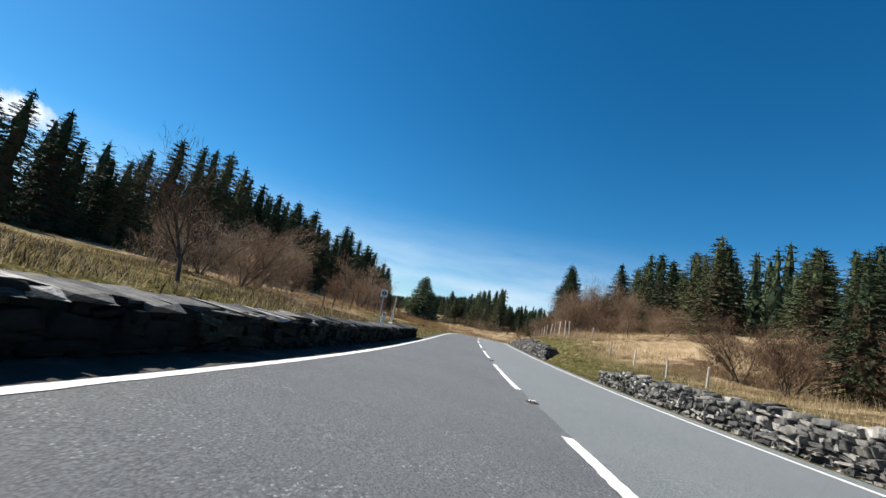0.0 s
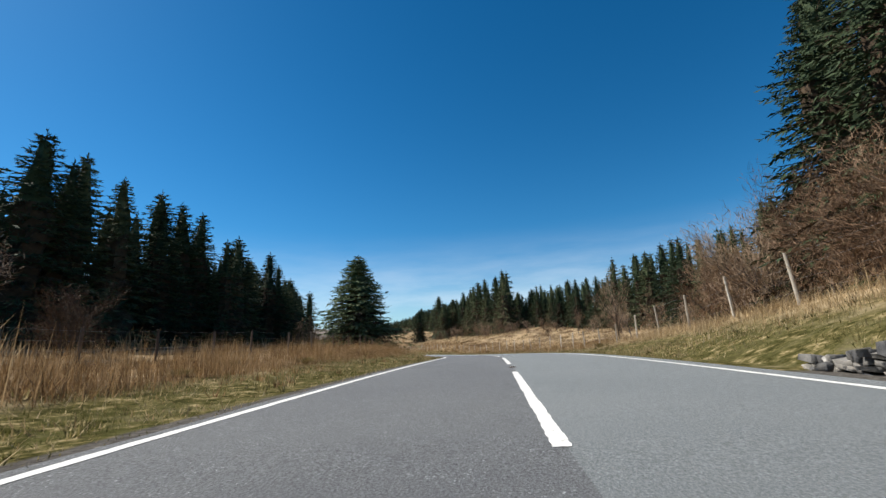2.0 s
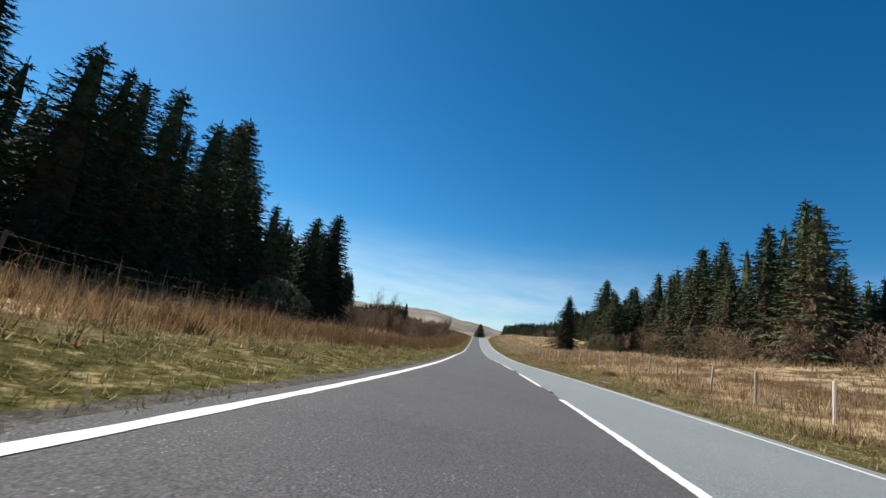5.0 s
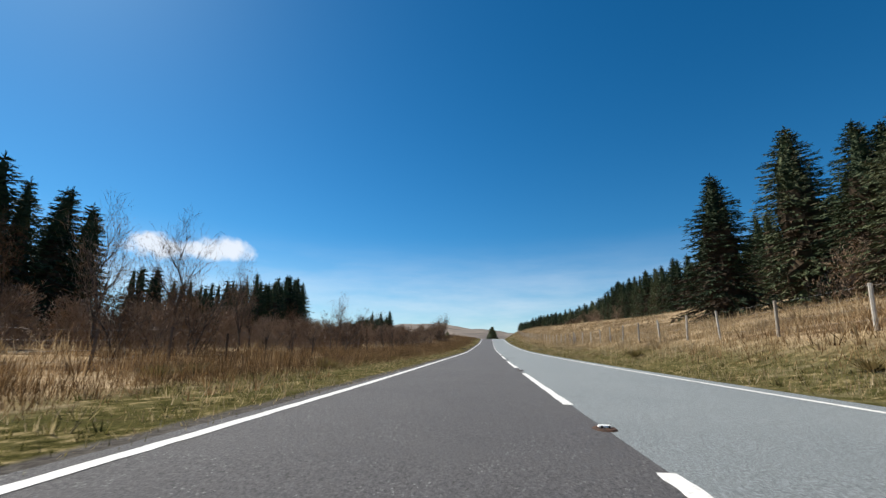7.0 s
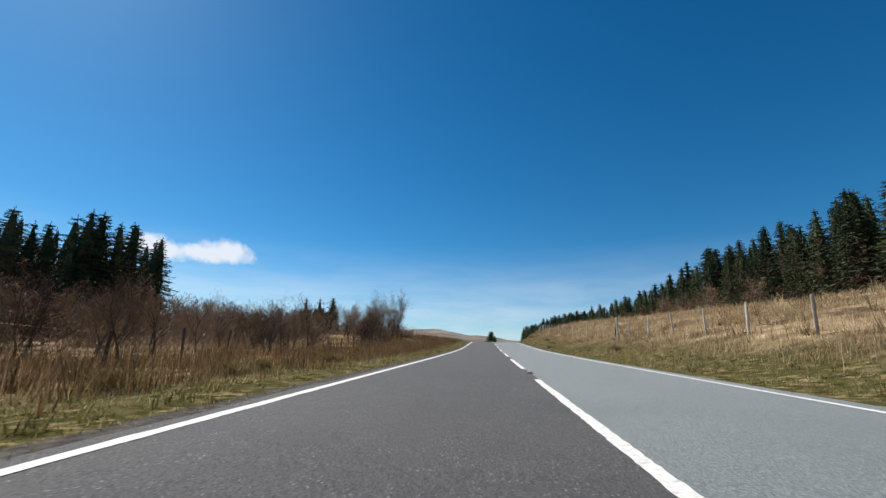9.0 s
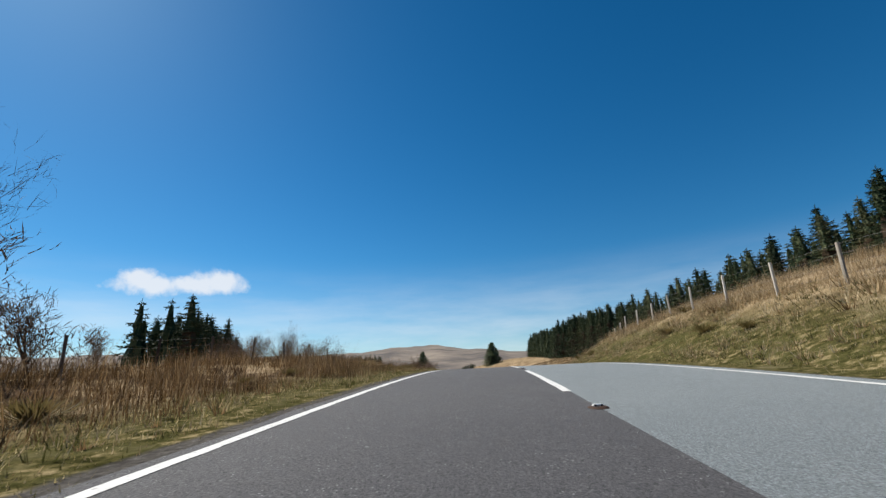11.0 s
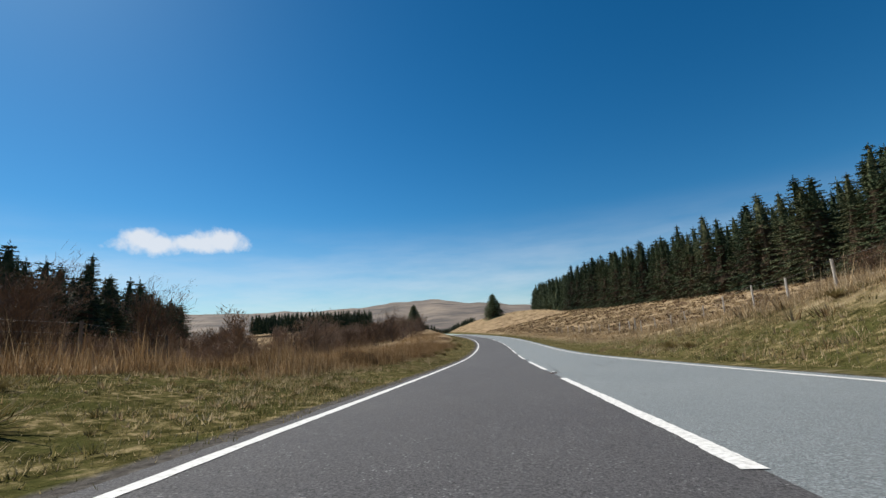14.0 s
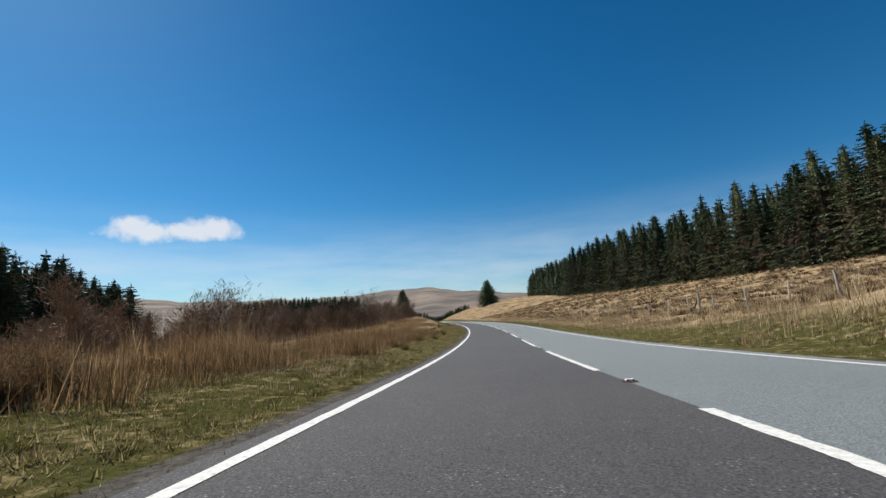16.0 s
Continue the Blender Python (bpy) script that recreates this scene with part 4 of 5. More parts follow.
    for s, u, h in ((194, -20, 6.4), (197, -18, 6.2), (205, -19, 5.8), (186.6, -16, 4)):
        bare_tree(s, u, h, "tall leafless tree in the thicket", "thicket edge")
    for s, u, h in ((343.6, -6.3, .52), (344.4, -6.7, .55), (345.0, -7.3, .6), (343.0, -7.0, .66)):
        plant("bramble", BRAMBLE, ("branch_frame", "twig_crown"), on_land(s, u), s, h / 1.5, "dark russet bramble bush with pale dead stems", "shrub", "verge brambles", 1.25)


build_thickets()
tagged(new("thicket", mesh_np("thicket", np.concatenate(thick_v), thick_f, M_TWIG)), "brown leafless thicket of many small bushes", "thicket", kind="stuff")


# ---- fences ----
def post_mesh(seed, h, w):
    r = random.Random(seed)
    bm = bmesh.new()
    bmesh.ops.create_cone(bm, segments=8, radius1=w / 2 * 1.08, radius2=w / 2, depth=h + .35, cap_ends=True)
    bmesh.ops.translate(bm, vec=(0, 0, (h + .35) / 2 - .35), verts=bm.verts)
    for v in bm.verts:
        v.co.x += r.uniform(-.006, .006)
        v.co.y += r.uniform(-.006, .006)
    bmesh.ops.bevel(bm, geom=[e for e in bm.edges if e.calc_length() < w and all(v.co.z > h - .05 for v in e.verts)], offset=.008, segments=1, affect="EDGES")
    me_ = bpy.data.meshes.new("post")
    bm.to_mesh(me_)
    bm.free()
    return me_


def build_fence(s0, s1, u_of, h, mat, label, seed, spacing=3.0, wires=(0.25, 0.5, 0.75, 1.0)):
    r = random.Random(seed)
    fence = empty("fence", on_land(s0, u_of(s0)))
    meshes_ = [post_mesh(seed + i, h, .085) for i in range(3)]
    for m_ in meshes_:
        m_.materials.append(mat)
    tops = []
    s = s0
    while s < s1:
        base = Vector(on_land(s, u_of(s)))
        ob = new("post", meshes_[r.randrange(3)])
        ob.matrix_basis = Matrix.Translation(base - fence.location) @ pose(0, 0, 0, r.uniform(-4, 4), r.uniform(-4, 4), r.uniform(0, 360))
        ob.parent = fence
        tops.append(base)
        s += spacing * r.uniform(.9, 1.1)
    for f in wires:
        line = []
        for a, b in zip(tops[:-1], tops[1:]):
            line.extend((a, (a + b) / 2 - Vector((0, 0, .02))))
        line.append(tops[-1])
        V = [p_ - fence.location + Vector((.0022 * math.cos(q * 2.094), 0, h * f * .95 + .0022 * math.sin(q * 2.094))) for p_ in line for q in range(3)]
        F = [(3 * k + q, 3 * k + (q + 1) % 3, 3 * k + 3 + (q + 1) % 3, 3 * k + 3 + q) for k in range(len(line) - 1) for q in range(3)]
        w_ = new("wire", mesh_np("wire", [tuple(v) for v in V], F, M_WIRE))
        w_.parent = fence
    return tagged(fence, label, "fence")


def u_right(s):
    return float(np.interp(s, [0, 20, 36, 40, 64, 80, 100, 300, 327, 345, 362, 400], [9, 8.4, 6.6, 7, 7.4, 7.5, 7.6, 7.6, 8.6, 11, 12, 11]))


def u_left(s):
    return float(np.interp(s, [20, 40, 70, 86, 100, 125, 300, 340], [-9, -11, -11, -9.2, -9.5, -11, -12, -12]))


def build_fences():
    build_fence(20, 35, u_right, 0.85, M_POST, "low post and wire fence in grass behind the stone wall", 1)
    build_fence(36.5, 118, u_right, 1.35, M_POST, "pale post and wire fence along the grassy bank", 2)
    build_fence(118, 400, u_right, 1.05, M_POST, "pale post and wire fence along the moor grass", 3)
    build_fence(28, 118, u_left, 1.1, M_POST_DARK, "dark post and wire fence in dry grass", 4)
    build_fence(118, 340, u_left, 1.1, M_POST_DARK, "dark post and wire fence before the thicket", 5)


build_fences()


# ---- dry stone walls ----
def stone_mesh(seed, worn=.03, skew=1.0):
    """A rough quarried block: a skewed box with split, uneven faces and chipped edges."""
    r = random.Random(seed)
    bm = bmesh.new()
    bmesh.ops.create_cube(bm, size=1)
    top, low = r.uniform(-.2, .08), r.uniform(-.08, .16)
    for v in bm.verts:
        tilt = (top if v.co.z > 0 else low) * skew
        v.co = Vector((v.co.x * (1 + r.uniform(-.22, .06)), v.co.y + r.uniform(-.16, .16), v.co.z + tilt * v.co.x * 1.1 + r.uniform(-.10, .10) * skew))
    bmesh.ops.bevel(bm, geom=bm.edges[:], offset=worn, segments=1, affect="EDGES")
    bmesh.ops.triangulate(bm, faces=bm.faces[:])
    for v in bm.verts:
        v.co += Vector((r.uniform(-.02, .02), r.uniform(-.06, .06), r.uniform(-.025, .025)))
    me_ = bpy.data.meshes.new("stone")
    bm.to_mesh(me_)
    bm.free()
    return me_


STONES = [stone_mesh(i) for i in range(10)]
SHADE_STONES = [stone_mesh(i + 20) for i in range(6)]
COPINGS = [stone_mesh(i + 60, .04, .3) for i in range(6)]
for m_ in COPINGS:
    m_.materials.append(M_STONE)
for m_ in STONES:
    m_.materials.append(M_STONE)
for m_ in SHADE_STONES:
    m_.materials.append(M_STONE_SHADE)


def build_wall(name, s0, s1, face, side, height_of, lo, hi, label, course=0.13, length=0.34, depth=0.4, coping=0.0, kinds=None):
    """A dry stone wall whose face stands at offset `face`, backed away from the road (side +1: right). Stones between lo and hi are pieces of their own."""
    r = random.Random(len(name))
    kinds = kinds or STONES
    wall = empty(name, at(s0, face))
    org = wall.location.copy()
    # core
    ss = np.arange(s0 + .1, s1 - .05, .5)
    hh = np.array([height_of(s) for s in ss])
    f0, f1 = face + side * .07, face + side * depth
    V = np.stack([at(ss, f0, -.15), at(ss, f0, hh - .06), at(ss, f1, hh - .06), at(ss, f1, -.15)], 1)
    n = len(ss)
    idx = np.arange(n * 4).reshape(n, 4)
    F = np.concatenate([np.stack([idx[:-1, k], idx[:-1, (k + 1) % 4], idx[1:, (k + 1) % 4], idx[1:, k]], -1) for k in range(4)])
    F = np.concatenate([F, [idx[0]], [idx[-1][::-1]]])
    core = new("core", mesh_np("core", V.reshape(-1, 3) - np.array(org), F, M_CORE))
    core.parent = wall
    far_v, far_f, count = [], [], 0
    coords = [np.array([v.co[:] for v in m_.vertices]) for m_ in kinds]
    polys = [[tuple(p_.vertices) for p_ in m_.polygons] for m_ in kinds]
    z, row_ = -0.05, 0
    top_h = max(hh)
    while z < top_h:
        ch = course * r.uniform(.6, 1.5)
        s = s0 + r.uniform(0, length)
        while s < s1:
            L = length * r.choice((.45, .7, .9, 1.2, 1.6, 2.1)) * r.uniform(.8, 1.2)
            if s + L / 2 < s1 and z + ch * .35 < height_of(s + L / 2):
                k = r.randrange(len(kinds))
                dp = r.uniform(.2, .3)
                m = Matrix.Translation(Vector(at(s + L / 2, face + side * (dp / 2 - r.uniform(-.02, .07)), z + ch / 2 + r.uniform(-.02, .02))) - org)
                a = math.degrees(float(np.interp(s, SG, R_TH)))
                m = Matrix.Translation(m.translation) @ pose(0, 0, 0, r.uniform(-8, 8), r.uniform(-9, 9), a + 90 + r.uniform(-7, 7)) @ Matrix.Diagonal((L * 1.0, dp, ch * r.choice((.7, 1.1, 1.25, 1.35)), 1))
                if lo < s < hi and count < 300:
                    ob = new("stone", kinds[k])
                    ob.matrix_basis = m
                    ob.parent = wall
                    count += 1
                else:
                    i = len(far_v)
                    far_v.extend((np.concatenate([coords[k], np.ones((len(coords[k]), 1))], 1) @ np.array(m).T)[:, :3].tolist())
                    far_f.extend(tuple(i + q for q in p_) for p_ in polys[k])
            s += L * .97
        z += ch
    if coping:
        s = s0
        while s < s1:
            L = r.uniform(.2, .48)
            k = r.randrange(len(COPINGS))
            a = math.degrees(float(np.interp(s, SG, R_TH)))
            p_ = Vector(at(s + L / 2, face + side * depth / 2, height_of(s) + .0)) - org
            m = Matrix.Translation(p_) @ pose(0, 0, 0, r.uniform(-2, 2) + 5, r.uniform(-2.5, 2.5), a + 90 + r.uniform(-3, 3)) @ Matrix.Diagonal((L, depth * 1.12, coping * r.uniform(.8, 1.3), 1))
            ob = new("coping_stone", COPINGS[k])
            ob.matrix_basis = m
            ob.parent = wall
            s += L + .01
    if far_v:
        me_ = mesh_np("stonework", far_v, far_f, M_STONE_J if kinds is STONES else M_STONE_SHADE)
        tagged(new("stonework", me_), kind="stuff").parent = wall
    return tagged(wall, label, "stone wall", kind="structure")


def h_parapet(s):
    return float(np.interp(s, [-60, 2, 8, 18, 25], [.42, .42, .43, .45, .46]))


def h_low(s):
    return float(np.interp(s, [-30, 10, 17, 19], [.55, .55, .5, .3])) + .04 * math.sin(s * 2.1)


def h_retain(s):
    return float(np.interp(s, [29.6, 30.5, 38, 46, 53, 57, 58.6], [.7, .86, 1.02, .80, .50, .32, .16])) + .05 * math.sin(s * 1.7)


# the parapet's stones carry their shade in the colour
build_wall("wall_parapet", -12, 24.2, -3.46, -1, h_parapet, 6, 20, "low dry stone parapet darkened for its shaded face, with pale slab coping", .085, .24, .58, .05, SHADE_STONES)
build_wall("wall_roadside", -8, 18.6, 3.95, 1, h_low, 4, 13, "low rubble dry stone wall beside the road", .068, .15, .42)
build_wall("wall_retaining", 29.8, 58.6, 3.95, 1, h_retain, 33, 42, "grey dry stone retaining wall under the grassy bank", .082, .17, .7)


def build_gutter():
    # grit strip with the wall's shadow painted into its colour
    me_ = strip("gutter", np.arange(-60, 24.6, .6), -3.55, -3.0, 0.008, M_GUTTER_SHADE)
    tagged(new("gutter", me_), "strip of grit at the foot of the parapet, darkened for the wall's shadow", "gutter", kind="structure")


build_gutter()


# ---- grass ----
def grass(name, s0, s1, u0, u1, per_m2, h0, h1, width, mat, label, seed, clump=1.1, lean=0.62, wave=0.0):
    """Blades as one mesh: bent, tapered, gathered in tufts."""
    r = np.random.RandomState(seed)
    n = int((s1 - s0) * abs(u1 - u0) * per_m2)
    nt = max(1, n // 9)
    ts_, tu = r.uniform(s0, s1, nt), r.uniform(u0, u1, nt)
    th = r.uniform(0.3, 1.2, nt) * (0.78 + 0.26 * np.sin(ts_ * .7 + tu * 1.3) + 0.2 * np.sin(ts_ * 2.3 - tu * 2.9))
    th = th * (1 + wave * (.45 * np.sin(ts_ * 1.1 + 1.9 * np.sin(tu * .8)) + .4 * np.sin(ts_ * 2.9 + tu * 1.7)))
    edge = wave * (.35 * np.sin(ts_ * 1.4) + .3 * np.sin(ts_ * 3.3 + 1)) * np.sign(u0 + u1)
    tu = tu + edge
    k = r.randint(0, nt, n)
    s = ts_[k] + r.normal(0, clump * .32, n)
    u = tu[k] + r.normal(0, clump * .32, n)
    lo, hi = min(u0, u1), max(u0, u1)
    u = np.clip(u, lo - .15 - wave, hi + .15 + wave * .7)
    h = r.uniform(h0, h1, n) * th[k]
    B = on_land(s, u, -0.02)
    az = r.uniform(0, 2 * np.pi, n)
    off = np.stack([np.cos(az), np.sin(az), np.zeros(n)], -1)
    sd = np.stack([-np.sin(az), np.cos(az), np.zeros(n)], -1) * (width * r.uniform(.6, 1.4, n))[:, None]
    ln = (lean * h * np.abs(r.normal(0, .9, n)))[:, None]
    up = np.zeros((n, 3))
    up[:, 2] = h
    tip = B + up + off * ln
    V = np.stack([B - sd, B + sd, tip], 1).reshape(-1, 3)
    F = np.arange(n * 3).reshape(-1, 3)
    return tagged(new(name, mesh_np(name, V, F, mat)), label, "grass", kind="stuff")


def tufts(name, s0, s1, u0, u1, per_m2, blades, h0, h1, width, mat, label, seed):
    """Tight low tufts, their blades fanned outwards, as one mesh; they gather in drifts."""
    r = np.random.RandomState(seed)
    n = int((s1 - s0) * abs(u1 - u0) * per_m2 * 2)
    s, u = r.uniform(s0, s1, n), r.uniform(u0, u1, n)
    drift = np.sin(s * .83 + 1.7 * np.sin(u * .9)) + np.sin(u * 1.9 + s * .37) + np.sin(s * 2.1 - u * 1.3) * .7
    keep = drift + r.normal(0, .5, n) > 0
    s, u = s[keep], u[keep]
    n = len(s)
    size = r.uniform(h0, h1, n)
    B0 = on_land(s, u, -.015)
    k = np.repeat(np.arange(n), blades)
    m_ = len(k)
    az = r.uniform(0, 2 * np.pi, m_)
    out_ = np.stack([np.cos(az), np.sin(az), np.zeros(m_)], -1)
    sd = np.stack([-np.sin(az), np.cos(az), np.zeros(m_)], -1) * (width * r.uniform(.6, 1.5, m_))[:, None]
    hh = size[k] * r.uniform(.45, 1.1, m_)
    B = B0[k] + out_ * (np.abs(r.normal(0, .45, m_)) * size[k])[:, None]
    tip = B + out_ * (hh * r.uniform(.1, 1.1, m_))[:, None]
    tip[:, 2] += hh
    V = np.stack([B - sd, B + sd, tip], 1).reshape(-1, 3)
    return tagged(new(name, mesh_np(name, V, np.arange(m_ * 3).reshape(-1, 3), mat)), label, "grass", kind="stuff")


def build_tufts():
    tufts("turf_tufts", 316, 352, -8.6, -3.5, 14, 18, .04, .11, .006, M_SHORT, "small green and straw tufts in the brow turf", 51)
    tufts("turf_tufts", 316, 356, -8.4, -3.9, 1.2, 44, .05, .12, .006, M_RUSH, "dark rushy tufts in the brow turf", 52)
    tufts("turf_tufts", 316, 352, -8.2, -3.9, 5, 18, .05, .14, .007, M_TALL, "pale straw tufts in the brow turf", 53)
    tufts("turf_tufts", 26, 316, -6.6, -3.5, 4, 12, .06, .17, .008, M_SHORT, "small green and straw tufts in the verge", 54)
    tufts("turf_tufts", 26, 316, -7.5, -4.0, 1.2, 16, .08, .26, .008, M_TAWNY, "tawny tufts in the verge", 55)
    tufts("turf_tufts", 61, 300, 3.9, 6.6, 3.5, 12, .06, .18, .008, M_SHORT, "small green and straw tufts in the verge", 56)
    tufts("turf_tufts", 300, 350, 3.9, 9.5, 5, 12, .06, .18, .008, M_SHORT, "small green tufts on the cutting", 57)
    tufts("turf_tufts", 298, 352, 4.1, 10, 3, 14, .08, .26, .008, M_TALL, "pale straw tufts on the cutting", 58)
    tufts("moor_tussocks", 345, 480, 8, 44, .8, 22, .2, .5, .02, M_TALL, "pale straw tussocks on the moor slope", 59)
    tufts("moor_tussocks", 345, 480, 10, 44, .65, 26, .15, .42, .03, M_HEATH, "dark brown heather tussocks on the moor slope", 60)
    tufts("moor_tussocks", 75, 345, 6.2, 26, .5, 18, .2, .6, .014, M_TALL, "pale straw tussocks along the fence", 61)
    tufts("moor_tussocks", 75, 345, 6.2, 26, .12, 18, .15, .5, .016, M_RUSSET_SHADE, "russet tussocks along the fence", 62)
    tufts("moor_tussocks", 50, 316, -13, -6.2, .6, 22, .2, .6, .012, M_RUSSET_SHADE, "russet tussocks before the trees", 63)
    tufts("moor_tussocks", 120, 316, -13, -5.8, .35, 22, .2, .5, .012, M_HEATH, "dark heather tussocks before the thicket", 64)


def build_grass():
    grass("verge_grass", 26, 50, -10.6, -6.2, 150, .05, .2, .005, M_SHORT, "rough green and straw turf by the fence", 25, .6, .9)
    grass("moor_grass", 50, 125, -8.6, -5.9, 230, .25, .75, .0055, M_TAWNY, "tall dry tawny moor grass at the verge", 21, .8, wave=.8)
    grass("moor_grass", 125, 190, -8.6, -5.5, 230, .2, .75, .0055, M_RUSSET_SHADE, "tall russet bog grass at the verge", 24, .8, wave=.8)
    grass("moor_grass", 27, 50, -16, -10.4, 90, .15, .5, .006, M_TAWNY, "dry tawny grass before the trees", 26, .8, wave=.8)
    grass("moor_grass", 50, 190, -16, -8.4, 70, .22, .75, .008, M_TAWNY, "tall dry tawny moor grass", 1, wave=.8)
    grass("moor_grass", 190, 318, -8.2, -5.0, 190, .15, .65, .0055, M_RUSSET_SHADE, "tall dry tawny moor grass at the verge", 22, .8, wave=.8)
    grass("moor_grass", 190, 320, -16, -8, 70, .22, .8, .008, M_RUSSET_SHADE, "tall dry tawny moor grass", 2, wave=.8)
    grass("moor_grass", 334, 378, -9.6, -5.9, 190, .22, .85, .007, M_TAWNY, "tall dry tawny moor grass on the brow", 23, .5, .5, wave=.8)
    grass("moor_grass", 336, 380, -8.8, -5.4, 80, .2, .75, .0055, M_RUSSET_SHADE, "tall russet moor grass on the brow", 34, .4, .55, wave=.8)
    grass("moor_grass", 318, 334, -14, -8.2, 150, .2, .7, .006, M_TAWNY, "dry tawny grass by the fence on the brow", 35, .6, .5, wave=.8)
    grass("moor_grass", 320, 420, -14, -8.4, 80, .25, .8, .006, M_TAWNY, "tall dry tawny moor grass past the verge", 3, wave=.8)
    grass("moor_grass", 28, 80, 6.4, 9.5, 170, .2, .6, .006, M_TALL, "pale straw grass along the bank fence", 27, .8, wave=.8)
    grass("moor_grass", -20, 80, 6.2, 16, 80, .12, .5, .006, M_TALL, "dry tawny grass on the bank", 4, wave=.8)
    grass("moor_grass", 80, 190, 5.6, 15, 100, .2, .6, .007, M_TAWNY, "dry russet-tawny moor grass along the fence", 37, wave=.8)
    grass("moor_grass", 190, 300, 5.6, 15, 100, .2, .6, .007, M_TALL, "dry straw moor grass along the fence", 5, wave=.8)
    grass("moor_grass", 300, 345, 7.2, 16, 120, .2, .6, .006, M_TALL, "dry tawny grass over the cutting", 6, wave=.8)
    grass("moor_grass", 345, 430, 5.4, 16, 36, .2, .6, .009, M_TALL, "dry tawny moor grass past the crest", 7, wave=.8)
    grass("verge_grass", 26, 420, -4.9, -3.22, 260, .03, .10, .006, M_SHORT, "short green and straw verge grass", 8, .6, 1.1)
    grass("verge_grass", 26, 420, -6.4, -4.9, 200, .05, .18, .0055, M_SHORT, "rough green and straw verge grass", 14, .6, 1.1)
    grass("verge_grass", 316, 352, -8.8, -3.3, 800, .02, .08, .006, M_SHORT, "thick mossy green and straw turf on the brow", 36, .35, 1.1)
    grass("verge_grass", 18, 30, 3.85, 6.2, 120, .05, .2, .007, M_SHORT, "short green and straw verge grass", 9, .5, .9)
    grass("verge_grass", 30, 61, 4.6, 7, 150, .06, .22, .007, M_SHORT, "straw and green grass over the retaining wall", 15, .5, .9)
    grass("verge_grass", 61, 420, 3.75, 6.2, 170, .04, .15, .005, M_SHORT, "short green and straw verge grass", 16, .5, .9)
    grass("verge_grass", 300, 345, 5.6, 9, 190, .05, .16, .005, M_SHORT, "green and straw grass on the cutting", 10, .5, .9)
    grass("heath", -12, 30, -17, -4.7, 60, .1, .34, .009, M_HEATH, "low brown heather behind the parapet", 41, .9, .9)
    grass("verge_grass", -12, 26, -14, -4.3, 110, .05, .25, .006, M_SHORT, "rough green grass behind the parapet", 42, .6, .9)
    grass("verge_grass", -12, 30, 4.9, 13, 110, .05, .25, .006, M_SHORT, "rough green pasture behind the wall", 43, .6, .9)
    grass("verge_grass", -20, 26, -9, -4.2, 50, .08, .3, .010, M_TALL, "straw grass behind the parapet", 11, .4)
    grass("straw_grass", 300, 345, 4.2, 9, 140, .05, .2, .007, M_TALL, "short straw grass on the cutting", 31, .7, .9)
    grass("straw_grass", 61, 300, 3.9, 6.8, 90, .05, .24, .007, M_TALL, "short straw grass in the verge", 32, .7, .9)
    grass("straw_grass", 26, 420, -6.4, -3.5, 55, .04, .16, .006, M_TALL, "short straw grass in the verge", 33, .9, .9)
    grass("moor_grass", 60, 420, 16, 34, 3.5, .3, .8, .03, M_TALL, "tawny moor grass on the slope", 12, .8, wave=.8)
    grass("moor_grass", 30, 420, -30, -16, 4.5, .3, .9, .03, M_TALL, "tawny moor grass before the trees", 13, .8, wave=.8)


build_grass()
build_tufts()


# ---- distant hills ----
def build_hills():
    az = np.radians(np.arange(-40, 130, 1.0))
    ridge = np.interp(np.degrees(az), [-40, 0, 10, 15, 21, 28, 36, 44, 51, 60, 75, 130], [1.5, 1.6, 1.9, 2.4, 3.2, 3.8, 3.5, 3.0, 3.2, 3.5, 3.4, 3.2])
    ridge = ridge + 0.07 * np.sin(az * 57) + 0.04 * np.sin(az * 133 + 1)
    dist = np.array([500, 800, 1100, 1400, 1700, 2100])
    lift = np.array([-.02, .25, .62, .88, 1.0, .8])
    D, A = np.meshgrid(dist, az, indexing="ij")
    Z = np.tan(np.radians(ridge))[None, :] * 1700 * lift[:, None] + 3 + 3 * np.sin(A * 23 + D * .006)
    V = np.stack([-60 - np.sin(A) * D, 290 + np.cos(A) * D, Z], -1)
    n, m_ = V.shape[:2]
    idx = np.arange(n * m_).reshape(n, m_)
    F = np.stack([idx[:-1, :-1], idx[1:, :-1], idx[1:, 1:], idx[:-1, 1:]], -1).reshape(-1, 4)
    tagged(new("distant_hills", mesh_np("distant_hills", V.reshape(-1, 3), F, M_HILL, True)), "bare brown moorland hills on the skyline", "hills", kind="structure")


build_hills()


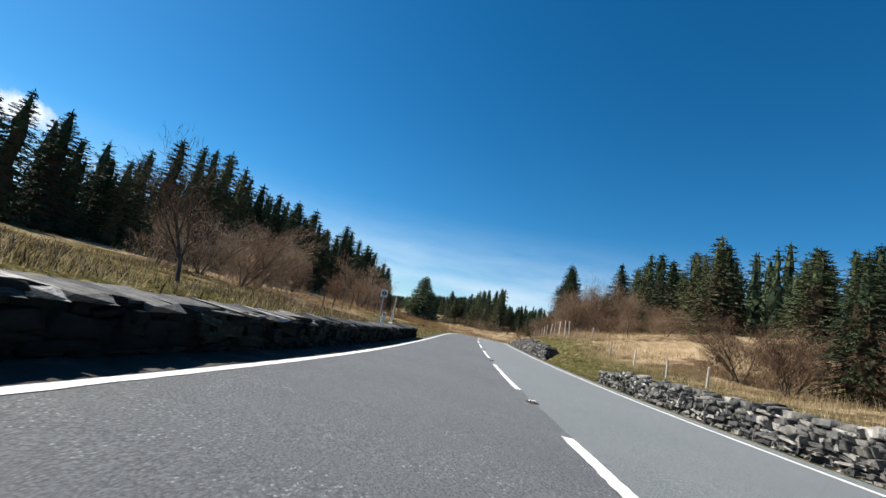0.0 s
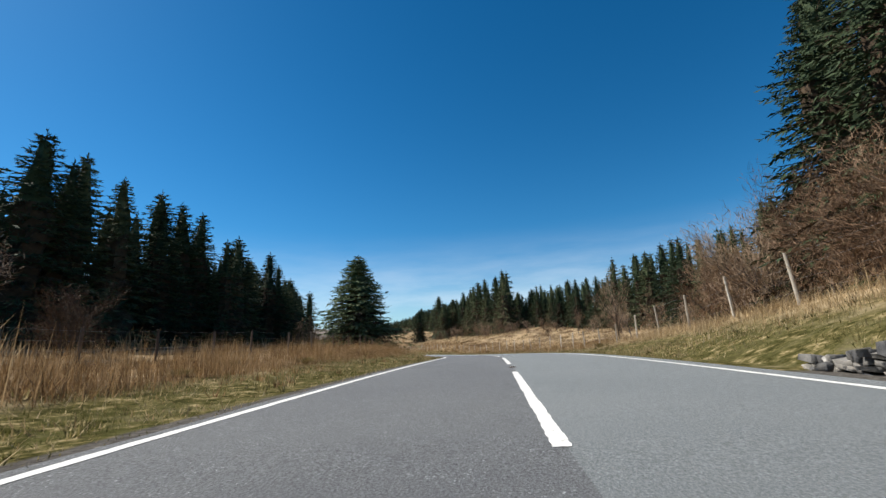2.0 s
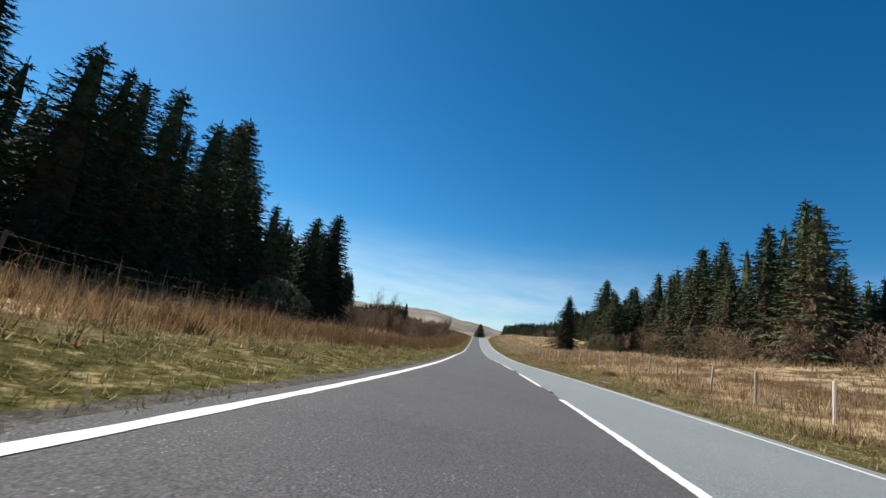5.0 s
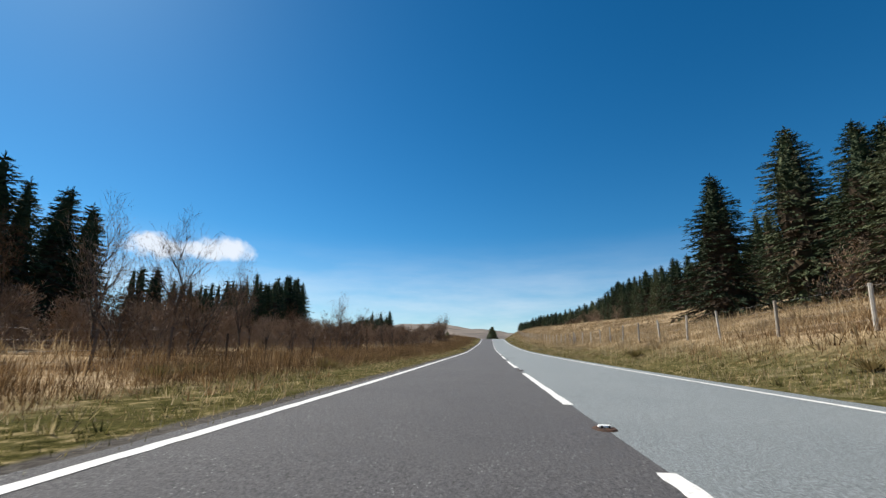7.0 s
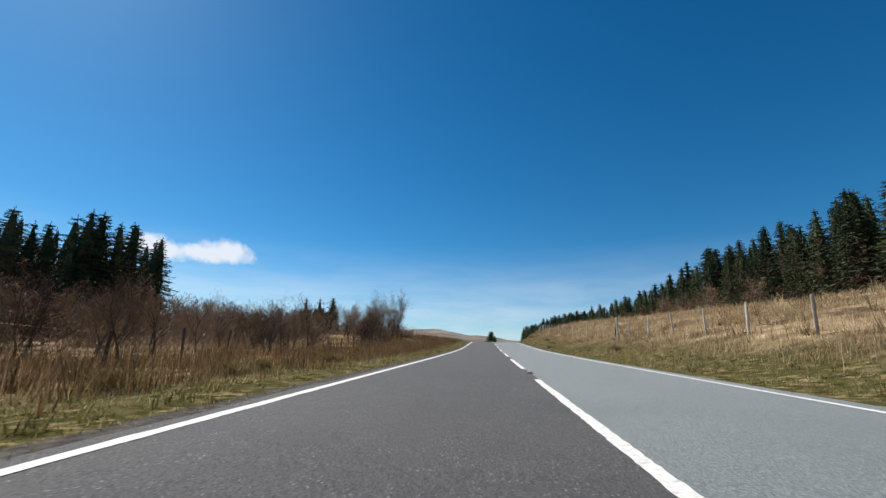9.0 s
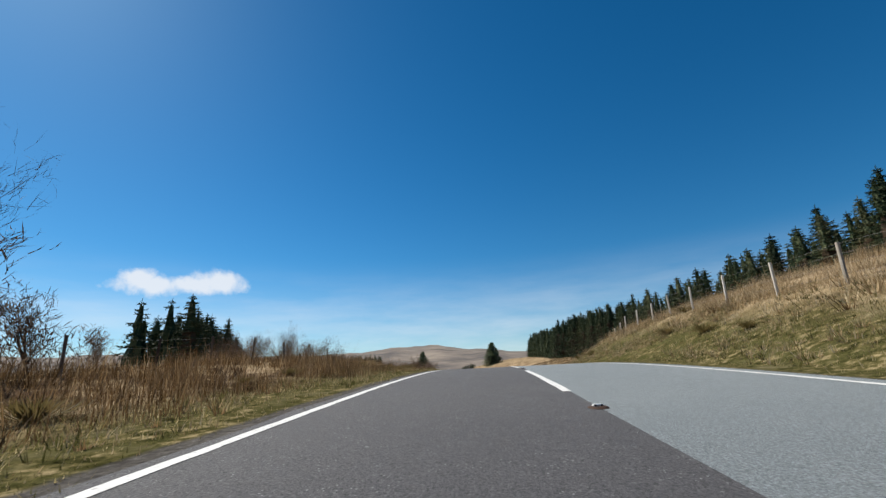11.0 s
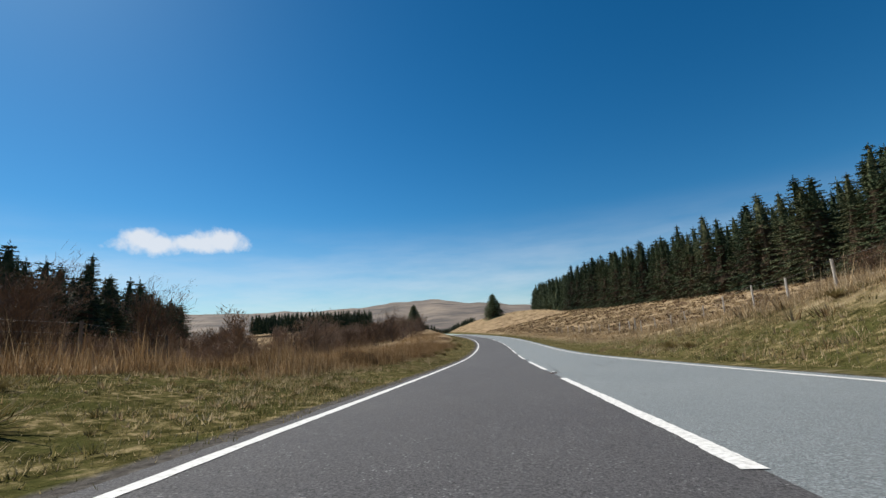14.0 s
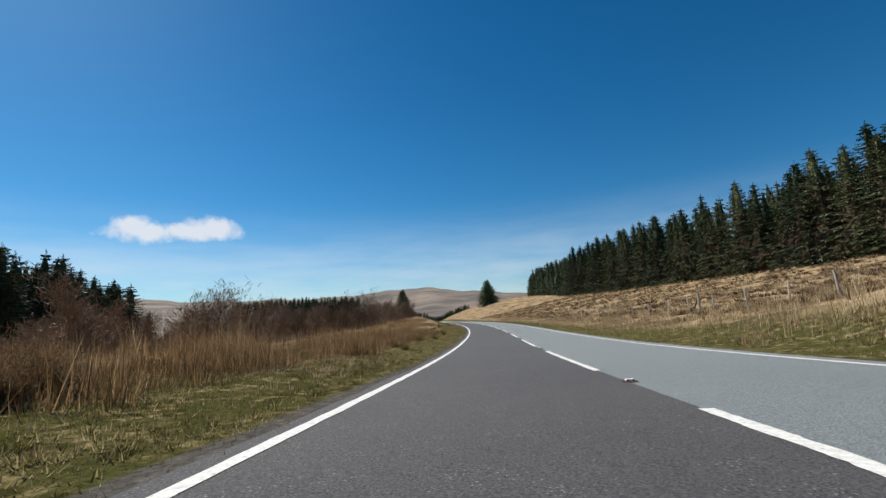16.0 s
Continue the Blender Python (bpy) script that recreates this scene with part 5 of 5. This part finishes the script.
# ---- small things beside the road ----
def tussock_mesh(seed, h, n=150, spread=.28):
    r = np.random.RandomState(seed)
    az, q = r.uniform(0, 6.283, n), np.abs(r.normal(0, spread * .5, n))
    B = np.stack([np.cos(az) * q, np.sin(az) * q, np.full(n, -.04)], -1)
    out_ = np.stack([np.cos(az), np.sin(az), np.zeros(n)], -1)
    sd = np.stack([-np.sin(az), np.cos(az), np.zeros(n)], -1) * .008
    hh = h * r.uniform(.5, 1.1, n)
    ln = (hh * r.uniform(.1, .75, n))[:, None]
    up = np.zeros((n, 3))
    up[:, 2] = hh
    mid, tip = B + up * .6 + out_ * ln * .35, B + up * .95 + out_ * ln
    V = np.concatenate([[[0, 0, -.05]], np.stack([mid + sd, mid - sd, tip], 1).reshape(-1, 3)])
    i = np.arange(n) * 3 + 1                             # every blade grows from the one root
    F = np.concatenate([np.stack([0 * i, i, i + 1], -1), np.stack([i + 1, i, i + 2], -1)])
    return mesh_np("rush_tussock", V, F, M_RUSH)


def build_tussocks():
    kinds = [tussock_mesh(i, .34, 240, .40) for i in range(4)]
    r = random.Random(8)
    for lo, hi, u0, u1, n in ((30, 120, -8.5, -5.4, 26), (120, 330, -7.6, -5.0, 70), (318, 352, -9.5, -6.0, 9), (350, 410, -6.5, -4.8, 16), (70, 300, 5.2, 6.6, 14), (302, 345, 5, 9, 14)):
        for k in range(n):
            s, u = lo + (hi - lo) * (k + r.random()) / n, r.uniform(u0, u1)
            ob = new("rush_tussock", kinds[r.randrange(4)])
            sc = r.uniform(.5, 1.05)
            ob.matrix_basis = Matrix.LocRotScale(Vector(on_land(s, u)), Euler((0, 0, r.uniform(0, 6.28))), Vector((sc * 1.3, sc * 1.3, sc)))
            tagged(ob, "dark green rush tussock at the edge of the verge", "tussock", "rush tussocks")


build_tussocks()


def box(bm, x, y, z, sx, sy, sz, bev=.01):
    g = bmesh.ops.create_cube(bm, size=1)["verts"]
    bmesh.ops.scale(bm, vec=(sx, sy, sz), verts=g)
    bmesh.ops.translate(bm, vec=(x, y, z), verts=g)
    if bev:
        bmesh.ops.bevel(bm, geom=list({e for v in g for e in v.link_edges}), offset=bev, segments=1, affect="EDGES")


def cyl(bm, x, y, z0, z1, rad, seg=10):
    g = bmesh.ops.create_cone(bm, segments=seg, radius1=rad, radius2=rad, depth=z1 - z0, cap_ends=True)["verts"]
    bmesh.ops.translate(bm, vec=(x, y, (z0 + z1) / 2), verts=g)


def facing(s, u, extra=0.0):
    p_ = on_land(s, u)
    return pose(*p_, 0, 0, math.degrees(float(np.interp(s, SG, R_TH))) + extra)


def build_signs():
    # road sign seen from behind, on a grey pole
    top = empty("road_sign")
    bm = bmesh.new()
    cyl(bm, 0, 0, -.4, 2.1, .038)
    part("pole", bm, M_GREYM, top)
    bm = bmesh.new()
    box(bm, 0, 0, 1.88, .42, .012, .46, .005)
    plate = part("plate", bm, M_WHITE, top, "pale square sign plate")
    bm = bmesh.new()
    bmesh.ops.create_cone(bm, segments=24, radius1=.15, radius2=.15, depth=.012, cap_ends=True)
    bmesh.ops.rotate(bm, matrix=Matrix.Rotation(math.pi / 2, 3, "X"), verts=bm.verts)
    bmesh.ops.translate(bm, vec=(0, -.014, 1.88), verts=bm.verts)
    part("disc", bm, M_BLACK, plate, "dark round face")
    for dz in (-.14, .14):
        bm = bmesh.new()
        box(bm, 0, .03, 1.88 + dz, .40, .03, .03, .004)
        part("bracket", bm, M_GREYM, top)
    top.matrix_basis = facing(29.0, -6.5)
    tagged(top, "square sign with a dark disc on a grey pole", "road sign")
    top = empty("pole_marker")
    bm = bmesh.new()
    cyl(bm, 0, 0, -.4, 1.85, .045)
    part("pole", bm, M_POST, top)
    bm = bmesh.new()
    box(bm, 0, -.06, .55, .16, .02, .5, .006)
    part("board", bm, M_WHITE, top, "white board")
    bm = bmesh.new()
    box(bm, 0, -.02, .08, .34, .26, .2, .03)
    part("foot", bm, M_WHITE, top, "white painted foot block")
    top.matrix_basis = facing(30.8, -6.0)
    tagged(top, "weathered pole with a white board and foot block", "marker post")
    for s, u in ((25.0, -5.5), (26.4, -5.7)):
        top = empty("verge_marker")
        bm = bmesh.new()
        box(bm, 0, 0, .2, .11, .05, 1.0, .012)
        body = part("body", bm, M_WHITE, top, "white plastic body")
        bm = bmesh.new()
        box(bm, 0, -.028, .58, .09, .008, .12, .002)
        part("reflector", bm, M_RUST, body, "dark red reflector")
        top.matrix_basis = facing(s, u) @ pose(0, 0, 0, 0, 4, 0)
        tagged(top, "white verge marker post with a dark reflector", "marker post", "verge markers")


build_signs()


def build_strainers():
    """Stout corner posts with a slanting brace."""
    for s, u, h, mat, lab in ((270.1, 7.5, 1.3, M_POST, "pale strainer post with a slanting brace"), (219, 7.5, 1.2, M_POST, "pale strainer post with a slanting brace"), (153.5, -11.6, 1.15, M_POST_DARK, "dark strainer post with a slanting brace"), (369, 12, 1.2, M_POST, "pale strainer post with a slanting brace"), (172, 9.4, 1.1, M_POST, "leaning old strainer post and brace")):
        top = empty("strainer_post")
        bm = bmesh.new()
        cyl(bm, 0, 0, -.4, h, .068, 12)
        part("post", bm, mat, top)
        V, F = [], []
        tube(V, F, (0, .06, h * .72), (.1, 1.15, -.05), .05, .055, 8)
        new("brace", mesh_np("brace", [tuple(v) for v in V], F, M_POST_DARK)).parent = top
        top.matrix_basis = facing(s, u)
        tagged(top, lab, "fence post", "strainer posts")


build_strainers()


SLABS = [stone_mesh(i + 40, .02, .3) for i in range(4)]
for m_ in SLABS:
    m_.materials.append(M_CONC)


def build_slabs():
    """Flat stones of drains and culverts in the verge."""
    r = random.Random(9)
    for s, u, n, lab in ((137.5, 4.6, 3, "pale concrete drain slab in the verge"), (169, 4.9, 3, "pale concrete drain slab in the verge"), (279, 4.5, 3, "flat pale stone in the verge"), (226, 5.0, 2, "flat pale stone in the verge")):
        top = empty("drain_slabs" if n > 3 else "drain_slab")
        for k in range(n):
            ob = new("slab", SLABS[r.randrange(4)])
            ob.matrix_basis = Matrix.LocRotScale(Vector((r.uniform(-.25, .25), r.uniform(-.75, .75), r.uniform(-.03, .03))), Euler((r.uniform(-.05, .05), r.uniform(-.05, .05), r.uniform(0, 3))), Vector((r.uniform(.5, .9), r.uniform(.35, .6), .09)) * (1 if n < 4 else .55))
            ob.parent = top
        top.matrix_basis = facing(s, u)
        tagged(top, lab, "stone slab")


build_slabs()


def windblown(s, u, turn, size, seed, label):
    """A spruce blown over: an arching stem, its boughs hanging down in pale fringes."""
    r = random.Random(seed)
    top = empty("fallen_spruce")
    bend = [Vector((0, 0, -.2)), Vector((.5, 0, 1.7)), Vector((1.5, 0, 2.7)), Vector((2.8, .1, 2.5)), Vector((4.0, .1, 1.8)), Vector((4.9, .2, 1.1))]
    V, F = [], []
    for k in range(5):
        tube(V, F, bend[k], bend[k + 1], .13 * (1 - k / 6), .13 * (1 - (k + 1) / 6), 6)
    new("trunk", mesh_np("trunk", [tuple(v) for v in V], F, M_BARK, True)).parent = top
    for k in range(15):
        f = .9 + 3.9 * k / 14
        j = int(f)
        root = bend[j].lerp(bend[min(j + 1, 5)], f - j)
        drop = (2.0 - 1.1 * k / 14) * r.uniform(.8, 1.1)
        lean = Vector((r.uniform(-.25, .35), r.uniform(-.7, .7), 0))
        V, F = [], []
        for q in range(190):
            g = r.random()
            c = root + lean * math.sin(g * 1.6) * .9 + Vector((0, 0, .25 * math.sin(g * 3.0) - drop * g * g))
            c += Vector((r.gauss(0, .10), r.gauss(0, .12), r.gauss(0, .05)))
            out_ = Vector((r.uniform(-.5, .5), r.uniform(-.5, .5), r.uniform(-1.2, -.1))).normalized() * r.uniform(.1, .24)
            w_ = Vector((r.uniform(-1, 1), r.uniform(-1, 1), r.uniform(-.5, .5))) * .035
            i = len(V)
            V.extend((c - w_, c + w_, c + out_))
            F.append((i, i + 1, i + 2))
        new("bough", mesh_np("bough", [tuple(v) for v in V], F, M_PALE_SUNLIT)).parent = top
    top.matrix_basis = Matrix.Translation(Vector(on_land(s, u))) @ pose(0, 0, 0, 0, 0, turn) @ Matrix.Scale(size, 4)
    tagged(top, label, "tree", "windblown spruces")


def build_culvert():
    """The broken stone head of a culvert: rough slabs in three uneven courses."""
    r = random.Random(14)
    top = empty("culvert_head")
    for row_ in range(2):
        y = -.9 + .15 * row_
        while y < .85 - .35 * row_:
            L = r.uniform(.24, .55)
            ob = new("slab", SHADE_STONES[r.randrange(6)] if r.random() < .2 else SLABS[r.randrange(4)])
            ob.matrix_basis = Matrix.LocRotScale(Vector((r.uniform(-.06, .06) - .05 * row_, y + L / 2, .0 + .07 * row_)), Euler((r.uniform(-.08, .08), r.uniform(-.06, .06), r.uniform(-.15, .15))), Vector((r.uniform(.32, .5), L, .085)))
            ob.parent = top
            y += L * .98
    top.matrix_basis = facing(229.3, -3.75)
    tagged(top, "broken grey stone slabs of a culvert head in the verge", "stone slab")


build_culvert()


def build_fallen():
    windblown(145.7, -19.2, 12, 1.1, 5, "windblown spruce bowed over with drooping grey-green boughs")
    windblown(186, 21.3, 165, 1.1, 6, "windblown spruce bowed over behind the fence, boughs hanging pale")
    top = empty("deadwood")
    r = random.Random(2)
    for k in range(7):
        V, F = [], []
        a = Vector((r.uniform(-.4, .4), r.uniform(-.8, .8), .06 + .03 * k))
        b = a + Vector((r.uniform(-.5, .5), r.uniform(.5, 1.2) * r.choice((-1, 1)), r.uniform(-.05, .25)))
        tube(V, F, a, b, .05, .02, 6)
        new("log", mesh_np("log", [tuple(v) for v in V], F, M_POST_DARK)).parent = top
    top.matrix_basis = facing(171.5, -4.6) @ Matrix.Scale(.55, 4)
    tagged(top, "heap of dark dead branches on the verge", "deadwood")


build_fallen()
